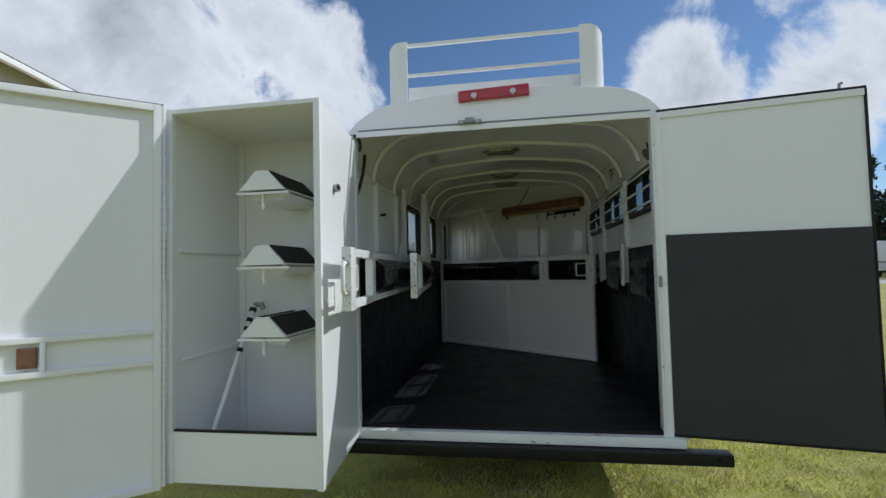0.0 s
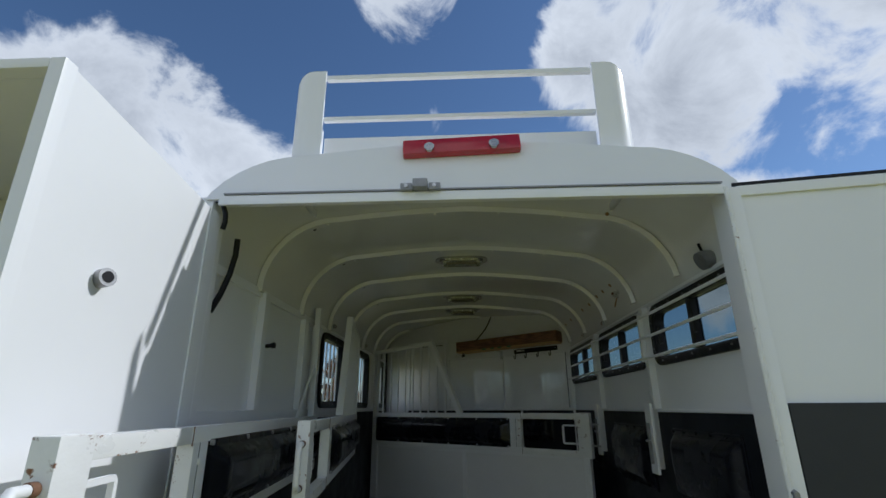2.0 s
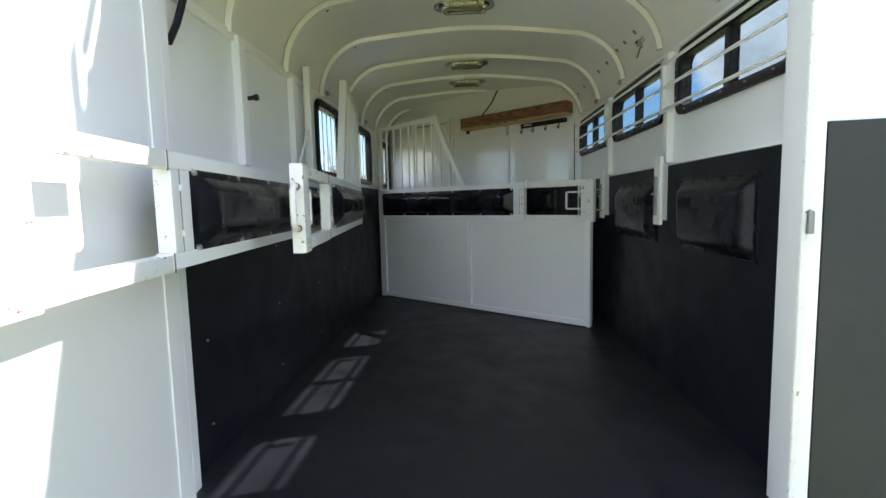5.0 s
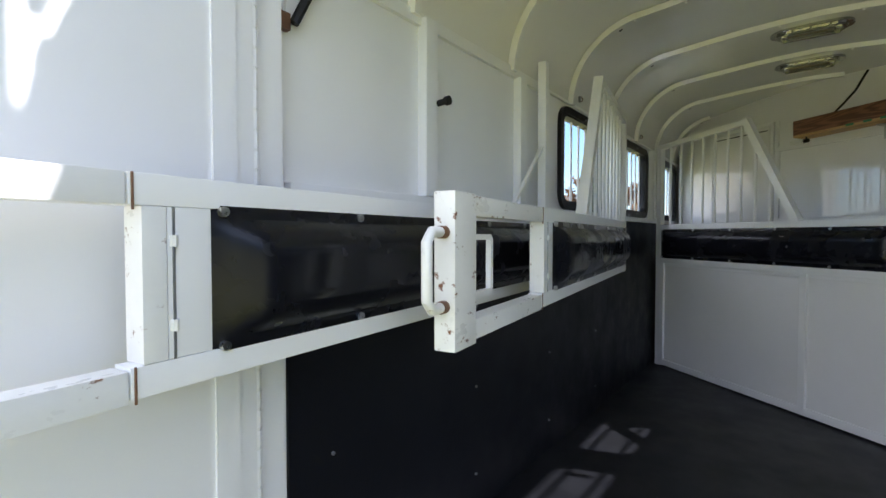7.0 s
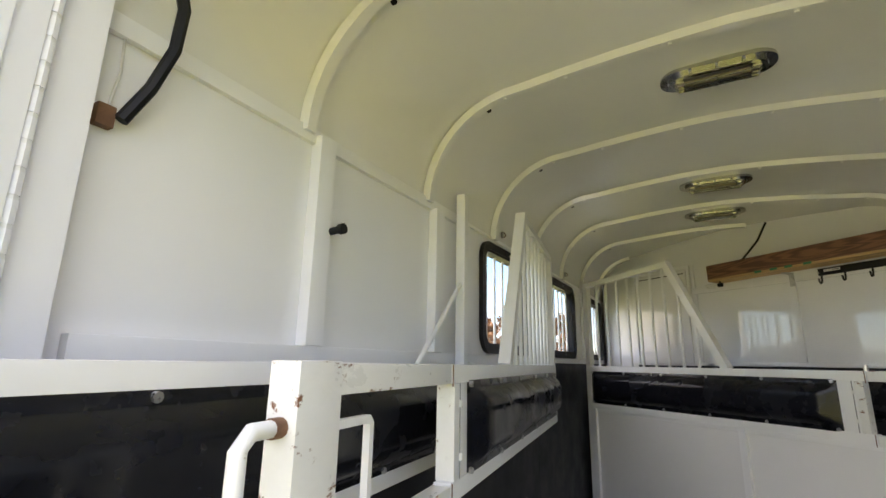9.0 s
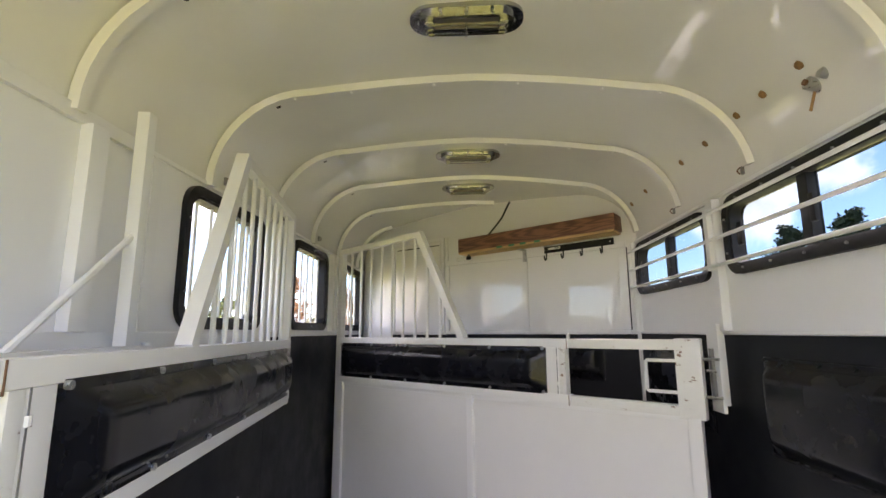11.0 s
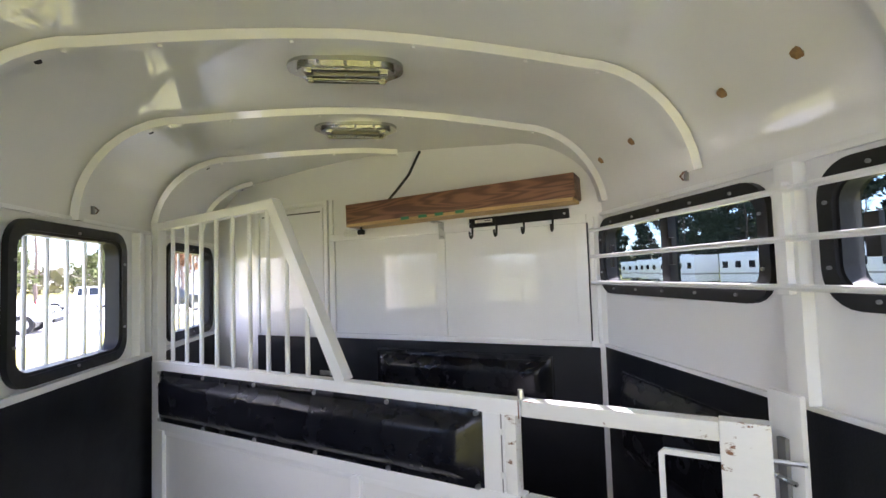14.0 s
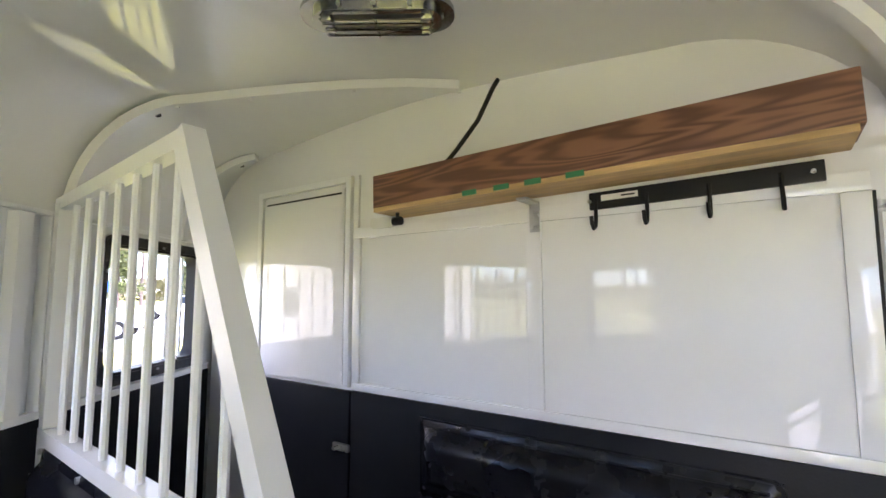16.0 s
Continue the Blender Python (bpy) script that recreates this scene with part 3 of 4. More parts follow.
# stall pads on the right and front walls
def wall_pad(m, w, z0, z1, label):
    t = thing("wall_pad", label, "wall pad", m, "wall pads")
    c = part("cushion", cushion(0, w, z0, z1, 0, 1, 0.042), VINYL, t)
    part("backing", box(0.004, w - 0.004, -0.0005, 0.005, z0 + 0.004, z1 - 0.004), RUBBER, t)
    part("seam", bar([(0.03, 0.012, z1 - 0.028), (w - 0.03, 0.012, z1 - 0.028)], 0.004, 6), VINYL, c, "stitched top seam")
    screws(t, [(w * k / 5 + (0.012 if k == 0 else -0.012 if k == 5 else 0), 0.006, z) for k in range(6) for z in (z0 + 0.012, z1 - 0.012)], (0, 1, 0), BLACK, 0.007)


for y0, y1 in ((3.28, 3.93), (4.22, 4.92), (5.3, 6.0)):
    wall_pad(Matrix.Translation((XR - 0.012, y0, 0)) @ Matrix.Rotation(math.pi / 2, 4, "Z"), y1 - y0, 1.2, 1.54, "stuffed black vinyl pad fixed to the wall lining")
wall_pad(FW @ Matrix.Translation((0.205, 0.012, 0)), 0.96, 1.32, 1.57, "stuffed black vinyl pad on the front wall")


# ---- dividers ----
def divider(hinge, tip, side, grate, lower, label, gate=0.575):
    """One hinged stall divider; lower: it has a sheet panel down to the floor and is latched to the wall."""
    hinge, tip = Vector((*hinge, 0)), Vector((*tip, 0))
    d = tip - hinge
    L = d.length
    t = thing("stall_divider", label, "stall divider", Matrix.Translation(hinge) @ Matrix.Rotation(math.atan2(d.y, d.x), 4, "Z"), "stall dividers")
    J = L - gate
    top, bot, h = 1.575, 1.315, 0.022
    part("top_rail", box(0, J, -h, h, top - h, top + h, 0.004), WHITE, t)
    part("bottom_rail", box(0, J, -h, h, bot - h, bot + h, 0.004), WHITE, t)
    part("hinge_post", box(-0.02, 0.03, -h, h, (ZF if lower else bot - h), top + h, 0.004), WHITE, t)
    part("joint_plate", box(J - 0.118, J - 0.051, -h + 0.001, h - 0.001, bot + h, top - h, 0.003), WHITE, t)
    pad = part("pad", cushion(0.035, J - 0.118, bot + h - 0.012, top - h + 0.012, side * (h - 0.004), side), VINYL, t, "stuffed black vinyl cushion")
    part("pad_backing", box(0.03, J - 0.12, -0.008, 0.008, bot + h, top - h), RUBBER, t)
    n = 6
    pl = [(0.05 + (J - 0.185) * i / (n - 1), side * (h + 0.004), z) for i in range(n) for z in (bot + h + 0.004, top - h - 0.004)]
    screws(pad, pl, (0, side, 0), STEEL, 0.008)
    # swinging tail gate
    g = part("tail_gate", box(J - 0.05, J - 0.016, -h - 0.001, h + 0.001, bot + h, top - h, 0.004), CHIPPED, t, "white gate with chipped rusty paint")
    part("gate_rail", box(J + 0.002, L - 0.1, -h, h, top - h, top + h, 0.004), CHIPPED, g)
    part("gate_rail", box(J + 0.002, L - 0.1, -h, h, bot - h - 0.004, bot + h - 0.004, 0.004), CHIPPED, g)
    part("end_plate", box(L - 0.1, L, -h - 0.002, h + 0.002, bot - h - 0.012, top + h + 0.004, 0.005), CHIPPED, g)
    za, zb = top - 0.066, bot + 0.066
    part("latch_loop", bar([(L - 0.1, 0, za), (L - 0.219, 0, za), (L - 0.225, 0, za - 0.006), (L - 0.225, 0, zb + 0.006), (L - 0.219, 0, zb), (L - 0.1, 0, zb)], 0.0065, square=True), WHITE, g, "white rod loop inside the gate")
    hz0, hz1 = zb - 0.01, za + 0.01
    if lower:
        for z in (hz0, hz1):
            part("latch_rod", bar([(L - 0.01, 0, z), (L + 0.062, 0, z)], 0.006), STEEL, g)
    else:
        part("latch_handle", bar([(L - 0.01, 0, hz1), (L + 0.05, 0, hz1), (L + 0.068, 0, hz1 - 0.018), (L + 0.068, 0, hz0 + 0.018), (L + 0.05, 0, hz0), (L - 0.01, 0, hz0)], 0.011, 10), CHIPPED, g, "worn handle with rusty shanks")
        for z in (hz0, hz1):
            part("collar", bar([(L, 0, z), (L + 0.018, 0, z)], 0.013, 10), RUST, g)
    part("hinge_slot", box(J - 0.062, J - 0.058, side * (h - 0.0012) - 0.0008, side * (h - 0.0012) + 0.0014, bot + h, top - h), GREYM, g)
    for z in (bot + 0.07, bot + 0.19):
        part("hinge_bolt", bar([(J - 0.06, side * h, z - 0.008), (J - 0.06, side * h, z + 0.008)], 0.006, 8), CHIPPED, g)
    for z in (top, bot):
        part("hinge_bolt", bar([(J - 0.006, side * h, z - 0.028), (J - 0.006, side * h, z + 0.022)], 0.002, 6), RUST, g)
    if lower:
        part("hinge_pin", bar([(J - 0.006, 0, top + h), (J - 0.006, 0, top + h + 0.025)], 0.009), STEEL, g)
    if grate:
        pk, foot, zt = 0.765, 1.115, 2.245
        part("grate_post", box(-0.02, 0.025, -0.02, 0.02, top + h, zt - 0.03, 0.004), WHITE, t)
        part("grate_rail", bar([(-0.02, 0, zt - 0.035), (pk, 0, zt)], 0.018, square=True), WHITE, t)
        part("grate_brace", bar([(foot, 0, top + h - 0.005), (pk, 0, zt + 0.012)], 0.022, square=True), WHITE, t, "slanting square tube")
        for i in range(9):
            u = 0.11 + 0.104 * i
            zz = zt - 0.01 if u < pk else top + h + (zt - top - h) * (foot - u) / (foot - pk) - 0.03
            part("grate_bar", bar([(u, 0, top + h - 0.005), (u, 0, zz)], 0.009), WHITE, t)
    else:
        part("head_post", box(0.06, 0.1, -0.018, 0.018, top + h, 2.265, 0.004), WHITE, t)
        part("head_brace", bar([(0.46, 0, top + h - 0.004), (0.09, 0, 1.90)], 0.009), WHITE, t, "thin slanting brace")
    if lower:
        zb0 = ZF + 0.035
        part("lower_panel", box(0.03, L - 0.05, -0.006, 0.006, zb0, bot - h), GLOSS, t, "white sheet panel")
        for u0, u1 in ((L / 2 - 0.02, L / 2 + 0.02), (L - 0.07, L - 0.02)):
            part("lower_stile", box(u0, u1, -0.024, 0.024, zb0, bot - h, 0.003), WHITE, t)
        part("lower_rail", box(0.03, L - 0.02, -0.02, 0.02, zb0 - 0.025, zb0 + 0.02, 0.003), WHITE, t)
        part("lower_stile", box(0.03, 0.065, -0.024, 0.024, zb0, bot - h, 0.003), WHITE, t)
        part("top_strip", box(0.065, L - 0.07, -0.014, 0.014, bot - h - 0.022, bot - h - 0.0005, 0.003), WHITE, t)
        part("foot", box(L - 0.05, L - 0.03, -0.01, 0.01, ZF, zb0 - 0.02), WHITE, t)
    else:
        part("hinge_knuckle", bar([(-0.03, 0, bot - 0.03), (-0.03, 0, top + 0.03)], 0.014, 10), WHITE, t)
        part("hinge_bracket", box(-0.08, -0.02, -0.012, 0.012, bot - 0.01, bot + 0.03, 0.002), WHITE, t)
    return t


divider((-1.13, 4.44), (-0.886, 2.145), 1, False, False, "white padded divider folded along the wall, its gate rusty", 0.525)
divider((-1.10, 5.46), (-0.776, 3.17), 1, True, False, "white padded divider with head grate, folded to the wall")
divider((-1.115, 6.54), (0.752, 5.13), -1, True, True, "white padded divider with grate and sheet panel, swung across")


# ---- lamps ----
def dome_lamp(x, y):
    z = arch_z(x) - 0.01
    t = thing("ceiling_lamp", "oblong chrome dome lamp, unlit, on the ceiling", "ceiling lamp", pose(x, y, z), "ceiling lamps")
    up = lambda a, b, d: (a, b, -d)
    part("base", plate(loop_rr(0.36, 0.145, 0.068), -0.012, 0.006, up), CHROME, t)
    part("rim", ring(loop_rr(0.30, 0.105, 0.045), loop_rr(0.26, 0.07, 0.03), 0.006, 0.02, up), CHROME, t)
    part("tray", plate(loop_rr(0.26, 0.07, 0.03), 0.004, 0.009, up), GREYM, t)
    part("bulb", bar([(-0.1, 0, -0.02), (0.1, 0, -0.02)], 0.009), AMBER, t, "clear tube with amber cast")
    for a in (-0.025, 0.0, 0.025):
        part("guard_rod", bar([(-0.13, a, -0.024), (-0.12, a, -0.036), (0.12, a, -0.036), (0.13, a, -0.024)], 0.003, 6), CHROME, t)
    for a in (-0.115, 0.115):
        part("socket", box(a - 0.012, a + 0.012, -0.03, 0.03, -0.034, -0.008, 0.004), CHROME, t)
    part("cross_rod", bar([(0, -0.035, -0.034), (0, 0.035, -0.034)], 0.003, 6), CHROME, t)
    screws(t, [(a, b, -0.006) for a, b in ((-0.15, 0), (0.15, 0), (-0.08, 0.06), (0.08, 0.06), (-0.08, -0.06), (0.08, -0.06), (0, 0.062), (0, -0.062))], (0, 0, -1), STEEL, 0.005)


for y in (4.47, 5.66, 6.28):
    dome_lamp(-0.185, y)

# ---- lumber beam, hooks, cable on the front wall ----
TILT_M = FW @ Matrix.Translation((1.27, 0, 2.22)) @ Matrix.Rotation(radians(1.4), 4, "Y") @ Matrix.Translation((-1.27, 0, -2.22))
beam = thing("lumber_shelf", "brown grained lumber beam on the front wall", "wooden beam", TILT_M)
part("board", box(0.05, 1.245, 0.004, 0.15, 2.23, 2.335, 0.004), WOOD, beam)
part("underside", box(0.06, 1.245, 0.004, 0.148, 2.216, 2.2315, 0.002), RAWWOOD, beam, "pale raw lower edge")
for u in (0.86, 0.76, 0.67, 0.56):
    part("tape", box(u, u + 0.045, 0.147, 0.1515, 2.22, 2.234), GREEN_TAPE, beam, "scrap of green tape")
br = thing("angle_bracket", "small zinc angle bracket under the beam", "bracket", FW)
part("leg", box(0.735, 0.765, 0.0125, 0.016, 2.13, 2.215), STEEL, br)
part("arm", box(0.735, 0.765, 0.0125, 0.1, 2.209, 2.2155), STEEL, br)
hr = thing("hook_rack", "black metal strip with four hooks", "hook rack", TILT_M)
part("strip", box(0.105, 0.592, 0.012, 0.024, 2.158, 2.203, 0.003), BLACK, hr)
part("label", box(0.47, 0.56, 0.0242, 0.0252, 2.178, 2.193), LABEL, hr, "white printed paper label")
part("print", box(0.477, 0.51, 0.0252, 0.0256, 2.184, 2.188), BLACK, hr)
for u in (0.575, 0.45, 0.315, 0.18):
    part("hook", bar([(u, 0.022, 2.185), (u, 0.028, 2.13), (u, 0.035, 2.112), (u, 0.05, 2.105), (u, 0.062, 2.115), (u, 0.065, 2.135)], 0.005, 6), BLACK, hr)
screws(hr, [(0.125, 0.024, 2.18), (0.59, 0.024, 2.18)], (0, 1, 0), STEEL, 0.005)
cb = part("power_cable", bar([(0.84, 0.055, 2.585), (0.845, 0.075, 2.555), (0.9, 0.07, 2.47), (0.98, 0.06, 2.4), (1.05, 0.07, 2.33)], 0.007), BLACK, None)
cb.matrix_world = FW
tagged(cb, "black cable drooping from ceiling to beam", "cable")
cl = thing("clear_lamp", "small clear glass light under the end of the beam", "lamp", FW)
part("globe", bar([(1.2, 0.1, 2.19), (1.24, 0.1, 2.19), (1.29, 0.1, 2.19)], 0.018, 12), LENS, cl)
part("cap", bar([(1.17, 0.1, 2.19), (1.2, 0.1, 2.19)], 0.014, 10), BLACK, cl)
part("stem", bar([(1.185, 0.1, 2.2), (1.185, 0.1, 2.217)], 0.006), BLACK, cl)

# ---- small things on walls and roof ----
peg = thing("bumper_peg", "short dark rubber peg on the wall post", "peg", pose(XL + 0.03, 3.64, 1.934))
part("shaft", bar([(0, 0, 0), (0.036, 0, 0.003)], 0.010, 12), BLACK, peg)
part("head", bar([(0.036, 0, 0.003), (0.05, 0, 0.004)], 0.0145, 12), BLACK, peg)
hose = part("bungee_cord", bar([(-1.122, YR + 0.02, 2.41), (-1.1, YR + 0.018, 2.395), (-1.085, YR + 0.018, 2.36), (-1.083, YR + 0.022, 2.325), (-1.092, YR + 0.028, 2.295)], 0.010), BLACK, None)
tagged(hose, "black rubber cord hanging at the rear post", "cord")
hose = part("rubber_strap", bar([(-1.105, 3.13, 2.31), (-1.12, 3.16, 2.25), (-1.135, 3.163, 2.17), (-1.15, 3.14, 2.08), (-1.165, 3.108, 2.005)], 0.012), BLACK, None)
tagged(hose, "black rubber strap curving down the wall", "strap")
jb = part("wire_clip", box(XL, XL + 0.02, 3.07, 3.1, 1.985, 2.025, 0.004), RUST, None)
tagged(jb, "rusty brown clip on the wall", "clip")
tagged(part("wire", bar([(XL + 0.006, 3.09, 2.02), (XL + 0.006, 3.1, 2.1), (XL + 0.006, 3.095, 2.19)], 0.003, 6), LABEL, None), "thin pale wire up the wall", "wire")
me = None
for x, y, z in ((0.81, 4.47, 0), (0.81, 4.65, 0), (0.81, 4.81, 0), (0.815, 5.06, 0), (0.815, 5.29, 0), (0.815, 5.75, 0), (0.82, 6.0, 0), (0.55, 3.56, 0), (-0.9, 3.57, 0)):
    zz = arch_z(x)
    nrm = Vector((-0.7 if x > 0 else 0.7, 0, -0.7))
    c = Vector((x, y, zz))
    if me is None or x < 0:
        bm = bmesh.new()
        sweep(bm, [nrm * -0.004, nrm * 0.003], 0.014, 9)
        for v in bm.verts:
            v.co *= 1 + 0.25 * noise.noise(v.co * 90)
        me = mesh_of(bm, "rust_spot", STAIN)
    o = new("rust_spot", me)
    o.location = c
    tagged(o, "small rusty plug in the white ceiling", "rust spot", "rust spots")
# round fitting on the curve of the roof, with a rusty run below it
fit_m = Matrix.Translation((0.835, 4.47, 2.355)) @ Matrix.Rotation(radians(-72), 4, "Y")
t = thing("roof_fitting", "small round zinc fitting with a rusty run below it", "fitting", fit_m)
part("disc", bar([(0, 0, -0.03), (0, 0, 0.008), (0, 0, 0.012)], 0.02, 14), STEEL, t)
part("boss", bar([(0, 0, 0.012), (0, 0, 0.022)], 0.009, 10), RUST, t)
part("disc", bar([(0.012, -0.045, -0.03), (0.012, -0.045, 0.008)], 0.016, 14), STEEL, t)
part("rusty_run", box(-0.085, -0.022, -0.0018, 0.0016, -0.02, -0.012, 0.0005), STAIN, t)
for y in (3.29,):
    t = thing("side_lamp", "small round grey work lamp on the upper wall", "lamp", pose(XR, y, 2.235))
    part("bowl", bar([(0, 0, 0), (-0.03, 0, 0), (-0.05, 0, -0.01)], 0.04, 16), GREYM, t)
    part("cord", bar([(-0.02, 0.02, 0.03), (-0.03, 0.03, 0.08)], 0.006), BLACK, t)
for y in (4.9, 5.52, 6.11):
    for x, s in ((XL + 0.02, 1), (XR - 0.02, -1)):
        if s < 0 and y > 5.9:
            continue
        t = thing("tie_clip", "small metal tie clip below the roof rib", "clip", pose(x, y, 2.235), "tie clips")
        part("plate", box(-0.005, 0.005, -0.006, 0.006, -0.016, 0.016, 0.002), GREYM, t)
        part("eye", bar([(s * 0.008, 0, 0.012), (s * 0.016, 0.008, 0), (s * 0.008, 0.004, -0.014)], 0.003, 6), RUST, t)

# ---- rear: light bar, latch, roof rack ----
lb = thing("marker_light_bar", "red plastic light bar with two round lamps above the opening", "light bar", pose(-0.172, YR + 0.024, 2.61, -12, -2.0, 0))
part("housing", box(-0.23, 0.23, -0.036, 0.0, -0.036, 0.036, 0.012), REDP, lb)
for a in (-0.125, 0.125):
    part("lamp", bar([(a, -0.03, -0.014), (a, -0.044, -0.014), (a, -0.048, -0.014)], 0.02, 16), CHROME, lb, "round clear lamp")
lt = thing("door_latch", "grey cast latch keeper on the header", "latch", pose(-0.33, YR - 0.034, 2.425))
part("keeper", box(-0.025, 0.03, -0.03, 0.01, -0.012, 0.022, 0.005), GREYM, lt)
for a in (-0.05, 0.055):
    e = part("ear", box(a - 0.022, a + 0.022, -0.012, 0.012, -0.015, 0.012, 0.004), GREYM, lt)
    part("bolt", bar([(a, -0.012, 0), (a, -0.018, 0)], 0.008), STEEL, e)

rk = thing("roof_rack", "white hay rack end with two wing posts and cross bars", "roof rack")


def wing(x0, x1, s):
    """A sheet post with a rounded outer side that sweeps forward."""
    n = 8
    r = 0.09
    outer = x0 if s < 0 else x1
    prof_xy = [(x1 if s < 0 else x0, YR + 0.07)]
    for k in range(n + 1):
        a = math.pi / 2 * k / n
        prof_xy.append((outer - s * r + s * r * math.sin(a), YR + 0.07 + r - r * math.cos(a)))
    prof_xy.append((outer, YR + 0.5))
    prof_xy += [(outer - s * 0.012, YR + 0.5), (outer - s * 0.012, YR + 0.07 + r)]
    for k in range(n, -1, -1):
        a = math.pi / 2 * k / n
        prof_xy.append((outer - s * r + s * (r - 0.012) * math.sin(a), YR + 0.07 + r - (r - 0.012) * math.cos(a)))
    prof_xy.append((x1 if s < 0 else x0, YR + 0.082))
    zt = 3.045
    bm = bmesh.new()
    lo = [bm.verts.new((x, y, 2.53)) for x, y in prof_xy]
    hi = [bm.verts.new((x, y, zt - 0.06 * max(0, (abs(x - (x1 if s < 0 else x0)) - 0.06) / 0.1) ** 2)) for x, y in prof_xy]
    m = len(lo)
    for k in range(m):
        bm.faces.new((lo[k], lo[(k + 1) % m], hi[(k + 1) % m], hi[k]))
    for k in range(m // 2 - 1):
        bm.faces.new((hi[k], hi[k + 1], hi[m - 2 - k], hi[m - 1 - k]))
    return bm


part("wing_post", wing(-0.9, -0.755, -1), WHITE, rk)
part("wing_post", wing(0.39, 0.545, 1), WHITE, rk)
for z, h in ((3.03, 0.011), (2.82, 0.009)):
    part("cross_bar", box(-0.76, 0.395, YR + 0.095, YR + 0.12, z - h, z + h, 0.004), WHITE, rk)
part("kick_plate", box(-0.76, 0.395, YR + 0.13, YR + 0.145, 2.57, 2.745, 0.004), WHITE, rk)

# ---- right rear door ----
a = Vector((0.795, YR - 0.005, 0))
b = Vector((1.835, 2.77, 0))
dd = b - a
L = dd.length
rd = thing("rear_door", "white rear door with charcoal rubber lower half, swung open", "door", Matrix.Translation(a) @ Matrix.Rotation(math.atan2(dd.y, dd.x), 4, "Z"))
part("leaf", box(0.03, L, 0, 0.04, 0.47, 2.405, 0.004), WHITE, rd, "white painted sheet", False)
part("rubber_sheet", box(0.045, L - 0.004, -0.014, -0.0005, 0.472, 1.652, 0.002), DOORMAT, rd, "charcoal rubber kick sheet", False)
part("edge_seal", box(0.02, L + 0.012, -0.006, 0.046, 2.4055, 2.42, 0.003), BLACK, rd, "black rubber seal")
part("edge_seal", box(L, L + 0.012, -0.01, 0.044, 0.455, 2.405, 0.003), BLACK, rd, "black rubber seal")
part("edge_trim", box(0.03, L, -0.012, -0.0005, 2.365, 2.404, 0.004), WHITE, rd)
part("edge_trim", box(0.0, 0.04, -0.016, 0.02, 0.455, 2.40, 0.004), WHITE, rd)
part("bottom_lip", box(0.03, L + 0.01, -0.014, 0.04, 0.458, 0.469, 0.003), BLACK, rd)
piano_hinge(rd, (-0.008, -0.022), 0.46, 2.40, CHIPPED)
part("hook", bar([(L - 0.1, 0.02, 2.42), (L - 0.1, 0.02, 2.45), (L - 0.085, 0.02, 2.455)], 0.008), GREYM, rd)
part("knob", bar([(0.0, -0.02, 1.4), (0.0, -0.04, 1.4), (0.0, -0.04, 1.34)], 0.01), GREYM, rd)

# ---- swing-out tack locker ----
X0, X1, Y0, Y1, Z0, Z1 = -1.835, -0.998, 2.105, 2.72, 0.43, 2.34
tk = thing("tack_locker", "white sheet-metal tack locker swung out behind the trailer, open", "tack locker")
part("side_panel", plate([(X1 - 0.02, Y0), (X1, Y0), (-1.1, YR + 0.012), (-1.12, YR - 0.003)], Z0, Z1, lambda p, q, d: (p, q, d)), WHITE, tk, "", False)
part("side_panel", box(X0, X0 + 0.02, Y0, Y1, Z0, Z1, 0.003), WHITE, tk, "", False)
part("back_panel", box(X0, -1.105, Y1, Y1 + 0.02, Z0, Z1, 0.003), WHITE, tk, "", False)
part("top_panel", plate([(X0 + 0.02, Y0 + 0.02), (X1 - 0.022, Y0 + 0.02), (-1.102, Y1), (X0 + 0.02, Y1)], Z1 - 0.02, Z1 - 0.002, lambda p, q, d: (p, q, d)), WHITE, tk, "", False)
part("bottom_panel", plate([(X0 + 0.02, Y0 + 0.02), (X1 - 0.022, Y0 + 0.02), (-1.102, Y1), (X0 + 0.02, Y1)], 0.432, 0.45, lambda p, q, d: (p, q, d)), RUBBER, tk, "black rubber shelf floor", False)
part("kick_board", box(X0 + 0.021, X1 - 0.021, Y0 + 0.004, Y0 + 0.019, Z0, 0.685), WHITE, tk, "", False)
part("lip_strip", box(X0 + 0.021, X1 - 0.021, Y0 + 0.0, Y0 + 0.024, 0.6855, 0.694, 0.002), BLACK, tk, "black rubber edging")
for q in ((X0 - 0.004, X0 + 0.03, Y0 - 0.015, Y0 + 0.02, Z0, Z1 + 0.004), (X1 - 0.03, X1 + 0.004, Y0 - 0.015, Y0 + 0.02, Z0, Z1 + 0.004), (X0 + 0.03, X1 - 0.03, Y0 - 0.015, Y0 + 0.02, Z1 - 0.02, Z1 + 0.004)):
    part("face_frame", box(*q, 0.004), WHITE, tk)
part("shelf_rail", box(X0 + 0.02, X0 + 0.035, Y0 + 0.05, Y1, 1.60, 1.625, 0.003), WHITE, tk)
part("shelf_rail", box(X0 + 0.02, X0 + 0.035, Y0 + 0.05, Y1, 1.03, 1.05, 0.003), WHITE, tk)
part("shelf_rail", box(X0 + 0.035, -1.107, Y1 - 0.014, Y1, 1.615, 1.635, 0.003), WHITE, tk)
for x in (X0 + 0.04, -1.32):
    part("back_stud", box(x - 0.02, x + 0.02, Y1 - 0.016, Y1, 0.46, Z1 - 0.02, 0.003), WHITE, tk)
piano_hinge(tk, (-1.112, YR + 0.02), 0.46, 2.35)
